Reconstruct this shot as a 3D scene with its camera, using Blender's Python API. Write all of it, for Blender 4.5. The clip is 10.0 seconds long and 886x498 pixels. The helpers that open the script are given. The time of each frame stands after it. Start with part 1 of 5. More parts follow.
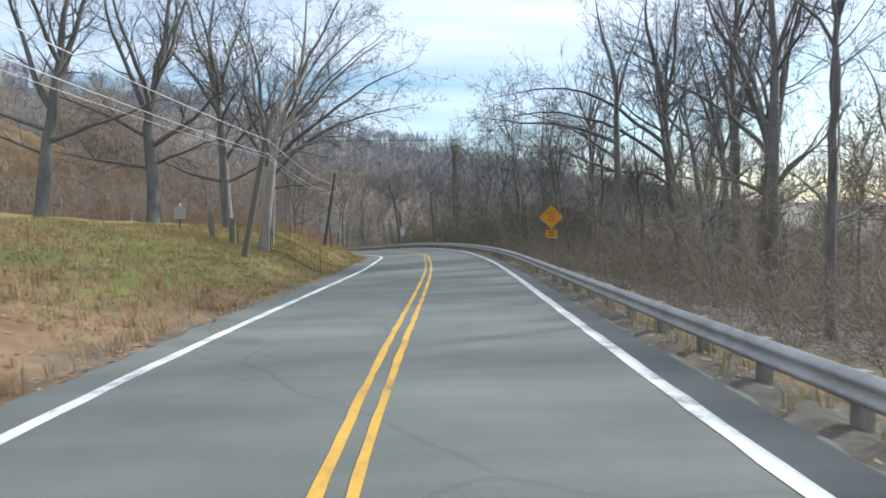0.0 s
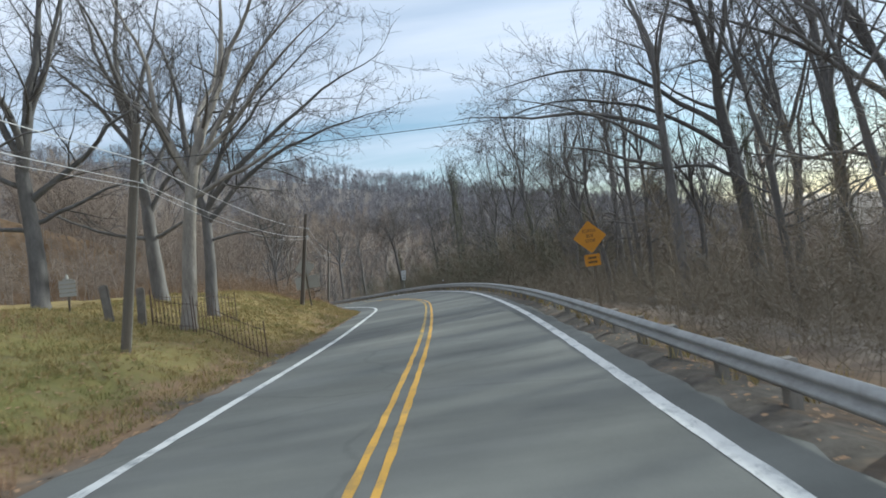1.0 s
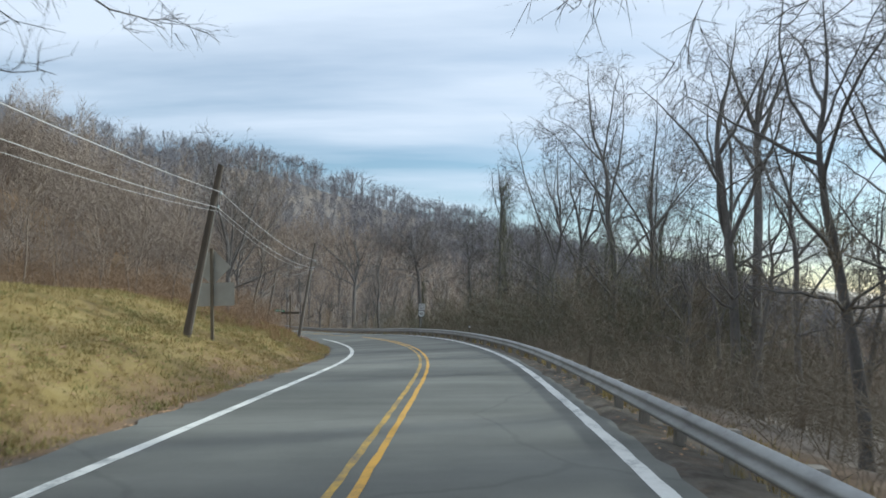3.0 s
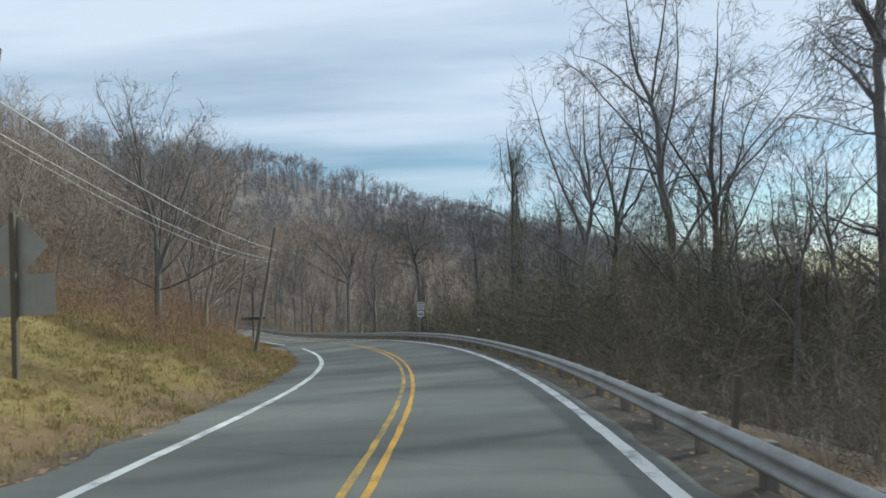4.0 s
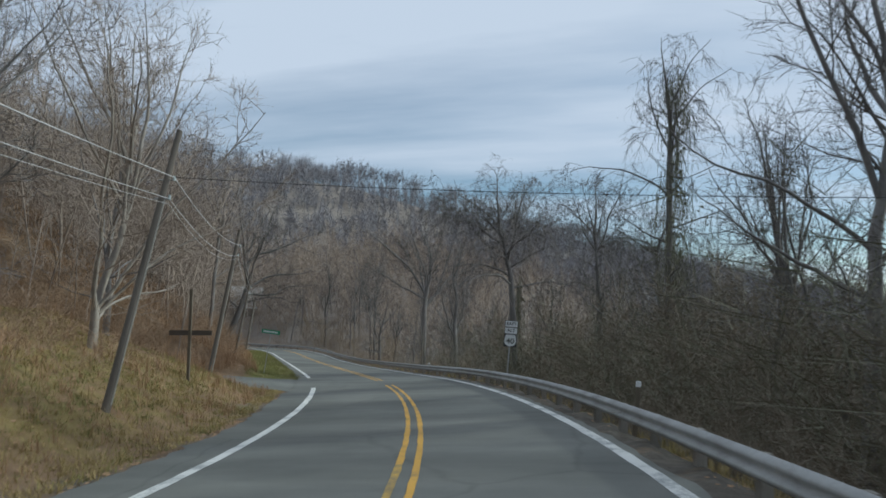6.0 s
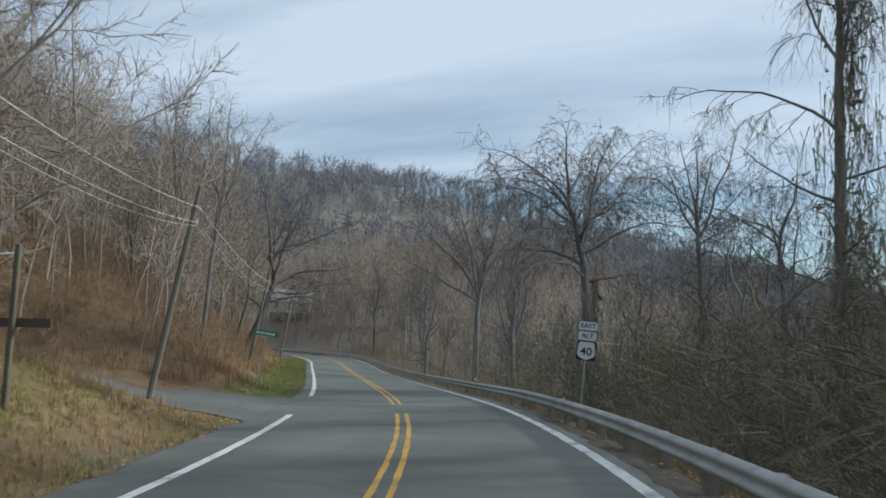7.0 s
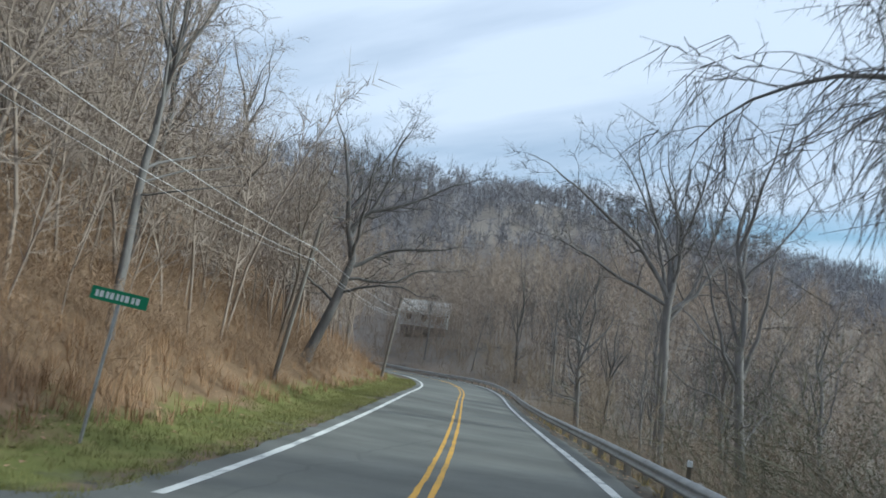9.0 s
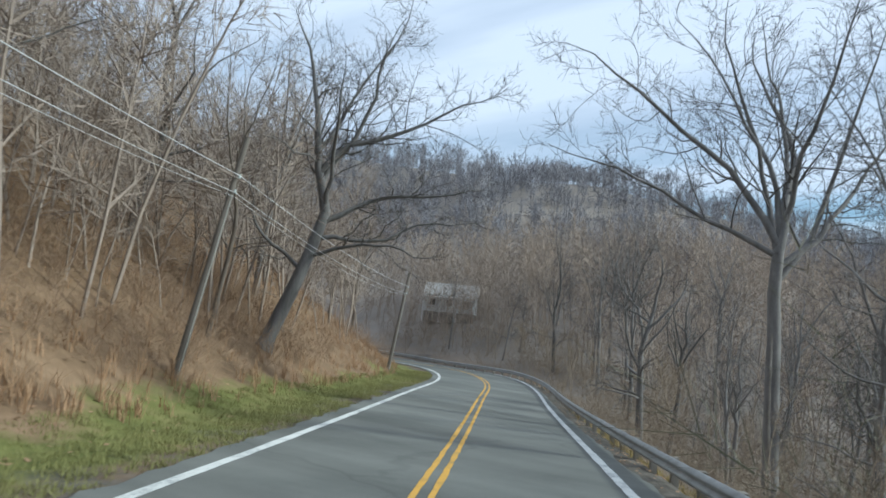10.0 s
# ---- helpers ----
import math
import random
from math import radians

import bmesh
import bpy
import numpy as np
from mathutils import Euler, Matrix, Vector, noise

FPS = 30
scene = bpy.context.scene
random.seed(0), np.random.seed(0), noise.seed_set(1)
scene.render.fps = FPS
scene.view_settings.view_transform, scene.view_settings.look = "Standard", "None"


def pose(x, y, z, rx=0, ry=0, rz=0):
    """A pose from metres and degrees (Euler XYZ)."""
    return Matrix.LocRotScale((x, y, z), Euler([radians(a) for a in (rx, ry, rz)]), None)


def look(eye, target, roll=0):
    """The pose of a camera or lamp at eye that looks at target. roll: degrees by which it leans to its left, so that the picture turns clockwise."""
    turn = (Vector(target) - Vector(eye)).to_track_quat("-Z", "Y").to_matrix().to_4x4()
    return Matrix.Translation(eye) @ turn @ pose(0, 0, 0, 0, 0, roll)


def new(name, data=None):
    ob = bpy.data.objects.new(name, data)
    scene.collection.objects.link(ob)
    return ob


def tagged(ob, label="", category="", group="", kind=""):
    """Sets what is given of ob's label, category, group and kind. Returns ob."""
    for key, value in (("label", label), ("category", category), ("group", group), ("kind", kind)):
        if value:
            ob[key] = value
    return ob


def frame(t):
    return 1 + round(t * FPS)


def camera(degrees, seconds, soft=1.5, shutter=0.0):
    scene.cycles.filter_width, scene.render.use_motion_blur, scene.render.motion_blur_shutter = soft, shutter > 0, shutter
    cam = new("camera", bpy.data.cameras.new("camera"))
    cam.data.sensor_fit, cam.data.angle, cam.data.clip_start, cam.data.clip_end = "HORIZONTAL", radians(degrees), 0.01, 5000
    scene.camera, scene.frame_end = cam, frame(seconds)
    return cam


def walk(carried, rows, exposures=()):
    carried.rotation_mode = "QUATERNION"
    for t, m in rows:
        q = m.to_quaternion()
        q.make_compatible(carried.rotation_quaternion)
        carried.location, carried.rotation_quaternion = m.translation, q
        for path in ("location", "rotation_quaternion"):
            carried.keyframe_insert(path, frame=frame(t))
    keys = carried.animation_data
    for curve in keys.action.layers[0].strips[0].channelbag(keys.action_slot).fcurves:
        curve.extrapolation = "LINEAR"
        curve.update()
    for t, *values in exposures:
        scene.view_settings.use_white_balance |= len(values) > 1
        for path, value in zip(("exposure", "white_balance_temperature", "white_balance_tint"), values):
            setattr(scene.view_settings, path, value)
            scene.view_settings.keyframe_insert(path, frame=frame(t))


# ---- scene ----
# Rows: seconds, eye x y z, yaw (to the left), pitch (up), roll, in metres and degrees.
PATH = [
    (0.0, -0.01, 0.07, 1.60, 0.05, -3.18, -0.83),
    (0.5, 0.13, 5.15, 1.55, 0.06, -1.91, -2.37),
    (1.0, 0.31, 10.24, 1.45, 0.52, -0.01, -7.14),
    (1.5, 0.48, 15.32, 1.26, 2.08, 3.12, -4.38),
    (2.0, 0.48, 20.53, 1.11, 2.69, 2.66, 1.86),
    (2.5, 0.54, 25.68, 1.00, 3.38, 2.76, 2.99),
    (2.7, 0.59, 27.57, 0.95, 3.59, 3.37, 2.28),
    (3.8, 0.41, 39.02, 0.66, 4.63, 3.17, 1.57),
    (4.0, 0.28, 41.04, 0.60, 4.56, 3.20, 0.10),
    (4.5, 0.05, 46.18, 0.41, 5.40, 3.19, -0.74),
    (5.0, -0.26, 51.21, 0.23, 10.40, 3.21, 0.64),
    (5.5, -0.75, 56.35, -0.01, 11.36, 4.12, 1.92),
    (6.0, -1.42, 61.25, -0.30, 13.37, 5.31, 2.51),
    (6.2, -1.79, 63.22, -0.38, 14.92, 5.41, 2.70),
    (7.3, -3.71, 74.74, -0.93, 20.61, 6.07, 4.23),
    (7.5, -4.22, 76.75, -1.01, 22.09, 6.09, 4.87),
    (8.0, -5.75, 81.68, -1.29, 25.13, 6.39, 5.69),
    (8.5, -7.71, 86.89, -1.61, 29.49, 7.05, 6.19),
    (9.0, -9.78, 91.90, -1.84, 32.88, 6.99, 7.00),
    (9.5, -11.93, 96.71, -2.06, 34.74, 6.60, 7.28),
    (10.0, -14.56, 101.79, -2.39, 35.62, 5.96, 5.56),
]


def aimed(x, y, z, yaw, pitch, roll):
    a, p = radians(yaw), radians(pitch)
    ahead = Vector((-math.sin(a) * math.cos(p), math.cos(a) * math.cos(p), math.sin(p)))
    return look((x, y, z), Vector((x, y, z)) + 10 * ahead, roll)


cam = camera(66.17, 10.0, soft=1.7, shutter=0.15)
walk(cam, [(row[0], aimed(*row[1:])) for row in PATH],
     exposures=[(0.0, 0.70, 5550, -2), (0.5, 0.62, 5550, -2), (1.0, 0.35, 5550, -3), (1.5, 0.32, 5550, -4), (2.0, 0.42, 5550, -4), (2.6, 0.35, 5550, -4), (4.0, 0.18, 5550, -6), (4.5, 0.0, 5500, -6),
                (5.0, 0.17, 5600, -6), (5.5, 0.24, 5600, -5), (6.0, -0.1, 5450, -5), (7.5, 0.1, 5450, -6), (8.5, 0.18, 5350, -5), (9.5, 0.36, 5300, -6), (10.0, 0.34, 5300, -6)])

# ---- light ----
SUN_AZ, SUN_EL = radians(62), radians(24)  # to the right of the road's start, low over the valley


def make_world():
    world = bpy.data.worlds.new("sky")
    scene.world = world
    world.use_nodes = True
    nt = world.node_tree
    nt.nodes.clear()
    out, bg = nt.nodes.new("ShaderNodeOutputWorld"), nt.nodes.new("ShaderNodeBackground")
    sky = nt.nodes.new("ShaderNodeTexSky")
    sky.sky_type, sky.sun_disc = "NISHITA", False
    sky.sun_elevation, sky.sun_rotation = SUN_EL, SUN_AZ
    sky.air_density, sky.dust_density, sky.ozone_density = 1.0, 0.8, 1.2
    coord = nt.nodes.new("ShaderNodeTexCoord")
    sep = nt.nodes.new("ShaderNodeSeparateXYZ")
    nt.links.new(coord.outputs["Generated"], sep.inputs[0])
    lift = nt.nodes.new("ShaderNodeMath")
    lift.operation = "MAXIMUM"
    nt.links.new(sep.outputs["Z"], lift.inputs[0])
    lift.inputs[1].default_value = 0.0
    plus = nt.nodes.new("ShaderNodeMath")
    plus.operation = "ADD"
    nt.links.new(lift.outputs[0], plus.inputs[0])
    plus.inputs[1].default_value = 0.12
    flat = nt.nodes.new("ShaderNodeVectorMath")
    flat.operation = "DIVIDE"
    nt.links.new(coord.outputs["Generated"], flat.inputs[0])
    comb = nt.nodes.new("ShaderNodeCombineXYZ")
    for n in range(3):
        nt.links.new(plus.outputs[0], comb.inputs[n])
    nt.links.new(comb.outputs[0], flat.inputs[1])
    mapping = nt.nodes.new("ShaderNodeMapping")
    mapping.inputs["Rotation"].default_value = (0, 0, radians(14))
    mapping.inputs["Scale"].default_value = (0.34, 1.25, 0.0)
    mapping.inputs["Location"].default_value = (0.3, 0.65, 0)
    nt.links.new(flat.outputs[0], mapping.inputs["Vector"])
    noise_tex = nt.nodes.new("ShaderNodeTexNoise")
    noise_tex.inputs["Scale"].default_value = 1.0
    noise_tex.inputs["Detail"].default_value = 7.0
    noise_tex.inputs["Roughness"].default_value = 0.52
    nt.links.new(mapping.outputs[0], noise_tex.inputs["Vector"])
    # more cloud overhead, clearer towards the hills
    high = nt.nodes.new("ShaderNodeMapRange")
    nt.links.new(sep.outputs["Z"], high.inputs["Value"])
    high.inputs["From Min"].default_value, high.inputs["From Max"].default_value = 0.08, 0.42
    high.inputs["To Min"].default_value, high.inputs["To Max"].default_value = -0.10, 0.24
    add = nt.nodes.new("ShaderNodeMath")
    add.operation = "ADD"
    nt.links.new(noise_tex.outputs["Fac"], add.inputs[0])
    nt.links.new(high.outputs[0], add.inputs[1])
    ramp = nt.nodes.new("ShaderNodeValToRGB")
    ramp.color_ramp.elements[0].position, ramp.color_ramp.elements[1].position = 0.36, 0.69
    ramp.color_ramp.elements[0].color, ramp.color_ramp.elements[1].color = (0.12, 0.12, 0.12, 1), (0.96, 0.96, 0.96, 1)
    nt.links.new(add.outputs[0], ramp.inputs[0])
    mix = nt.nodes.new("ShaderNodeMix")
    mix.data_type = "RGBA"
    nt.links.new(ramp.outputs[0], mix.inputs["Factor"])
    nt.links.new(sky.outputs[0], mix.inputs["A"])
    mix.inputs["B"].default_value = (7.6, 7.3, 8.0, 1)
    nt.links.new(mix.outputs["Result"], bg.inputs["Color"])
    bg.inputs["Strength"].default_value = 0.095
    nt.links.new(bg.outputs[0], out.inputs[0])


make_world()
sun = new("sun", bpy.data.lights.new("sun", "SUN"))
sun.data.energy, sun.data.angle, sun.data.color = 3.3, radians(3.0), (1.0, 0.91, 0.79)
way_to_sun = Vector((math.sin(SUN_AZ) * math.cos(SUN_EL), math.cos(SUN_AZ) * math.cos(SUN_EL), math.sin(SUN_EL)))
sun.matrix_world = look((0, 0, 60), Vector((0, 0, 60)) - way_to_sun)


# ---- materials ----
def surface(name, colours, scale=4.0, rough=0.85, bump=0.3, fine=40.0, vary=0.0, metal=0.0, space="Object", stretch=(1, 1, 1)):
    """A material that runs between its colours by noise at two scales; vary: how far single things differ in brightness."""
    m = bpy.data.materials.new(name)
    m.use_nodes = True
    nt, b = m.node_tree, m.node_tree.nodes["Principled BSDF"]
    tc, mp = nt.nodes.new("ShaderNodeTexCoord"), nt.nodes.new("ShaderNodeMapping")
    mp.inputs["Scale"].default_value = stretch
    nt.links.new(tc.outputs[space], mp.inputs["Vector"])
    big, small = nt.nodes.new("ShaderNodeTexNoise"), nt.nodes.new("ShaderNodeTexNoise")
    for tex, s, d in ((big, scale, 6), (small, fine, 4)):
        tex.inputs["Scale"].default_value, tex.inputs["Detail"].default_value = s, d
        tex.inputs["Roughness"].default_value = 0.65
        nt.links.new(mp.outputs[0], tex.inputs["Vector"])
    both = nt.nodes.new("ShaderNodeMath")
    both.operation = "MULTIPLY_ADD"
    nt.links.new(small.outputs["Fac"], both.inputs[0])
    both.inputs[1].default_value = 0.45
    nt.links.new(big.outputs["Fac"], both.inputs[2])
    ramp = nt.nodes.new("ShaderNodeValToRGB")
    e = ramp.color_ramp.elements
    while len(e) < len(colours):
        e.new(0.5)
    for n, c in enumerate(colours):
        e[n].position = 0.42 + 0.6 * n / max(1, len(colours) - 1)
        e[n].color = (*c, 1)
    nt.links.new(both.outputs[0], ramp.inputs[0])
    colour = ramp.outputs[0]
    if vary:
        info, hsv, rng = nt.nodes.new("ShaderNodeObjectInfo"), nt.nodes.new("ShaderNodeHueSaturation"), nt.nodes.new("ShaderNodeMapRange")
        nt.links.new(info.outputs["Random"], rng.inputs["Value"])
        rng.inputs["To Min"].default_value, rng.inputs["To Max"].default_value = 1 - vary, 1 + vary
        nt.links.new(rng.outputs[0], hsv.inputs["Value"])
        nt.links.new(colour, hsv.inputs["Color"])
        colour = hsv.outputs[0]
    nt.links.new(colour, b.inputs["Base Color"])
    b.inputs["Roughness"].default_value, b.inputs["Metallic"].default_value = rough, metal
    if bump:
        bp = nt.nodes.new("ShaderNodeBump")
        bp.inputs["Strength"].default_value, bp.inputs["Distance"].default_value = bump, 0.03
        nt.links.new(both.outputs[0], bp.inputs["Height"])
        nt.links.new(bp.outputs[0], b.inputs["Normal"])
    return m


BARK = surface("bark", [(0.078, 0.073, 0.07), (0.148, 0.139, 0.132), (0.235, 0.221, 0.21)], 3, 0.9, 0.6, 30, vary=0.25, stretch=(1, 1, 0.25))
BARK_PALE = surface("pale_bark", [(0.12, 0.105, 0.09), (0.24, 0.215, 0.185), (0.40, 0.37, 0.33)], 3, 0.9, 0.5, 26, vary=0.1, stretch=(1, 1, 0.3))
BARK_BROWN = surface("brown_bark", [(0.075, 0.062, 0.05), (0.145, 0.12, 0.097), (0.215, 0.18, 0.148)], 3, 0.9, 0.6, 30, vary=0.25, stretch=(1, 1, 0.25))
TWIG = surface("twigs", [(0.098, 0.088, 0.082), (0.178, 0.161, 0.149)], 1.2, 0.95, 0, 12, vary=0.25)
TWIG_WARM = surface("warm_twigs", [(0.20, 0.162, 0.132), (0.30, 0.247, 0.203)], 1.2, 0.95, 0, 12, vary=0.25)
# blue-grey: the aerial haze over the far hills is put into this colour
HAZED_WOOD = surface("hazed_wood", [(0.195, 0.188, 0.203), (0.27, 0.26, 0.275)], 0.02, 0.95, 0, 0.5)
BRUSH = surface("brush", [(0.145, 0.122, 0.088), (0.225, 0.19, 0.14), (0.30, 0.255, 0.19)], 0.15, 0.95, 0, 3)
DULL_WOOD = surface("dull_wood", [(0.18, 0.148, 0.12), (0.29, 0.238, 0.195)], 0.1, 0.95, 0, 2)
MID_WOOD = surface("mid_wood", [(0.27, 0.215, 0.168), (0.39, 0.315, 0.25)], 0.1, 0.95, 0, 2)
BROWN_BRUSH = surface("brown_brush", [(0.18, 0.142, 0.102), (0.275, 0.22, 0.16), (0.37, 0.30, 0.225)], 0.15, 0.95, 0, 3)
RUST_BRUSH = surface("rust_brush", [(0.18, 0.122, 0.077), (0.275, 0.19, 0.122), (0.37, 0.265, 0.178)], 0.15, 0.95, 0, 3)
VINE = surface("vine", [(0.105, 0.104, 0.066), (0.18, 0.172, 0.115)], 0.6, 0.9, 0, 6)
GRASS_DRY = surface("dry_grass", [(0.215, 0.158, 0.062), (0.355, 0.275, 0.115), (0.275, 0.24, 0.085)], 0.25, 0.9, 0, 3)
GRASS_GREEN = surface("green_grass", [(0.14, 0.145, 0.045), (0.27, 0.255, 0.09)], 0.3, 0.9, 0, 3)
WEEDS = surface("weeds", [(0.26, 0.155, 0.082), (0.41, 0.27, 0.155)], 0.3, 0.9, 0, 3)
POLE_GREY = surface("grey_pole_wood", [(0.09, 0.078, 0.066), (0.175, 0.153, 0.13)], 2, 0.9, 0.4, 30, stretch=(1, 1, 0.15))
POLE_WOOD = surface("pole_wood", [(0.05, 0.042, 0.035), (0.12, 0.098, 0.08)], 2, 0.9, 0.4, 30, stretch=(1, 1, 0.15))
POST_WOOD = surface("post_wood", [(0.09, 0.075, 0.055), (0.19, 0.158, 0.115)], 4, 0.9, 0.3, 40, vary=0.2, stretch=(1, 1, 0.2))
RAIL_POST = surface("weathered_post_wood", [(0.17, 0.155, 0.13), (0.31, 0.285, 0.245)], 4, 0.9, 0.3, 40, vary=0.2, stretch=(1, 1, 0.2))
GALV = surface("galvanised_steel", [(0.22, 0.215, 0.20), (0.36, 0.36, 0.35), (0.46, 0.465, 0.455)], 1.8, 0.62, 0.05, 30, vary=0.06, metal=0.25)
WHITE_PAINT = surface("white_line_paint", [(0.16, 0.165, 0.16), (0.32, 0.33, 0.32), (0.68, 0.675, 0.63), (0.74, 0.735, 0.69), (0.78, 0.77, 0.72)], 1.6, 0.7, 0.1, 24)
YELLOW_PAINT = surface("yellow_line_paint", [(0.17, 0.14, 0.09), (0.40, 0.25, 0.06), (0.60, 0.34, 0.045), (0.66, 0.37, 0.045), (0.70, 0.40, 0.05)], 1.3, 0.7, 0.1, 22)
YELLOW_WORN = surface("worn_yellow_line_paint", [(0.12, 0.115, 0.10), (0.17, 0.14, 0.09), (0.38, 0.26, 0.07), (0.60, 0.37, 0.05), (0.70, 0.43, 0.05)], 1.1, 0.7, 0.1, 16)
SIGN_WHITE = surface("sign_white", [(0.62, 0.63, 0.62), (0.74, 0.75, 0.74)], 3, 0.45, 0, 30)
SIGN_BLACK = surface("sign_black", [(0.012, 0.012, 0.012), (0.02, 0.02, 0.02)], 3, 0.5, 0, 30)
# black lifted to brown: fading, plus the sign's haze put into the colour
SIGN_FADED_HAZY = surface("faded_hazy_sign_black", [(0.10, 0.055, 0.015), (0.17, 0.09, 0.02)], 3, 0.5, 0, 30)
SIGN_YELLOW = surface("sign_yellow", [(0.48, 0.20, 0.01), (0.57, 0.25, 0.013)], 2, 0.45, 0, 30)
SIGN_GREEN = surface("sign_green", [(0.01, 0.16, 0.075), (0.02, 0.22, 0.10)], 2, 0.45, 0, 30)
SIGN_BACK = surface("sign_back", [(0.30, 0.29, 0.26), (0.42, 0.41, 0.37)], 2, 0.5, 0, 30, metal=0.3)
IRON = surface("wrought_iron", [(0.05, 0.035, 0.03), (0.12, 0.075, 0.055)], 6, 0.8, 0.2, 60)
STONE = surface("stone", [(0.10, 0.088, 0.074), (0.20, 0.18, 0.155)], 4, 0.9, 0.6, 30, vary=0.2)
WIRE = surface("wire", [(0.45, 0.45, 0.45), (0.6, 0.6, 0.6)], 2, 0.5, 0, 30)
GLASSY = surface("insulator", [(0.35, 0.4, 0.4), (0.5, 0.55, 0.55)], 2, 0.25, 0, 30)
SIDING = surface("house_siding", [(0.55, 0.56, 0.56), (0.7, 0.71, 0.7)], 1, 0.7, 0.1, 20)
ROOFING = surface("roof_shingle", [(0.28, 0.265, 0.245), (0.44, 0.42, 0.39)], 2, 0.9, 0.3, 20)
DARK_GLASS = surface("window_glass", [(0.02, 0.025, 0.03), (0.03, 0.035, 0.04)], 2, 0.1, 0, 20)


def asphalt_material():
    m = surface("asphalt", [(0.104, 0.107, 0.096), (0.158, 0.160, 0.143), (0.20, 0.20, 0.178)], 0.22, 0.88, 0.25, 60)
    nt = m.node_tree
    b = nt.nodes["Principled BSDF"]
    b.inputs["Specular IOR Level"].default_value = 0.3
    old = b.inputs["Base Color"].links[0].from_socket
    tc = nt.nodes.new("ShaderNodeTexCoord")
    # cracks: edges of large warped cells, sealed dark
    warp = nt.nodes.new("ShaderNodeTexNoise")
    warp.inputs["Scale"].default_value, warp.inputs["Detail"].default_value = 0.5, 5
    nt.links.new(tc.outputs["Object"], warp.inputs["Vector"])
    mixv = nt.nodes.new("ShaderNodeMix")
    mixv.data_type = "VECTOR"
    mixv.inputs["Factor"].default_value = 0.5
    nt.links.new(tc.outputs["Object"], mixv.inputs["A"])
    nt.links.new(warp.outputs["Color"], mixv.inputs["B"])
    vor = nt.nodes.new("ShaderNodeTexVoronoi")
    vor.feature = "DISTANCE_TO_EDGE"
    vor.inputs["Scale"].default_value = 0.27
    nt.links.new(mixv.outputs["Result"], vor.inputs["Vector"])
    thin = nt.nodes.new("ShaderNodeMapRange")
    thin.inputs["From Min"].default_value, thin.inputs["From Max"].default_value = 0.002, 0.008
    thin.inputs["To Min"].default_value, thin.inputs["To Max"].default_value = 0.86, 1.0
    nt.links.new(vor.outputs["Distance"], thin.inputs["Value"])
    mul = nt.nodes.new("ShaderNodeMix")
    mul.data_type, mul.blend_type = "RGBA", "MULTIPLY"
    mul.inputs["Factor"].default_value = 1.0
    nt.links.new(old, mul.inputs["A"])
    nt.links.new(thin.outputs[0], mul.inputs["B"])
    # paving seams and wear, plus tree-shadow bands painted into the colour across the lanes
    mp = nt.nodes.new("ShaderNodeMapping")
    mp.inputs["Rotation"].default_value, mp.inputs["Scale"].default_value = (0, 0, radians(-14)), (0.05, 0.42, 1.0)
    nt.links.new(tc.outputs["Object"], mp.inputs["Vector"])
    seam_shade = nt.nodes.new("ShaderNodeTexNoise")
    seam_shade.inputs["Scale"].default_value, seam_shade.inputs["Detail"].default_value, seam_shade.inputs["Roughness"].default_value = 1.0, 4, 0.6
    nt.links.new(mp.outputs[0], seam_shade.inputs["Vector"])
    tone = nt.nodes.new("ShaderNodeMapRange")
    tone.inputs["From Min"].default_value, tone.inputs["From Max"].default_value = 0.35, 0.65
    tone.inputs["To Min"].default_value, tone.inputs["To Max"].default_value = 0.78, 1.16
    nt.links.new(seam_shade.outputs["Fac"], tone.inputs["Value"])
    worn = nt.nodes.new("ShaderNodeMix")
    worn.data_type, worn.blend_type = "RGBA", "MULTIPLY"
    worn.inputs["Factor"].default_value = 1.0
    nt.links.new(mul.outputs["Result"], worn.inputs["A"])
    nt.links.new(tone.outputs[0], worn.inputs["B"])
    nt.links.new(worn.outputs["Result"], b.inputs["Base Color"])
    return m


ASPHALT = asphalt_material()


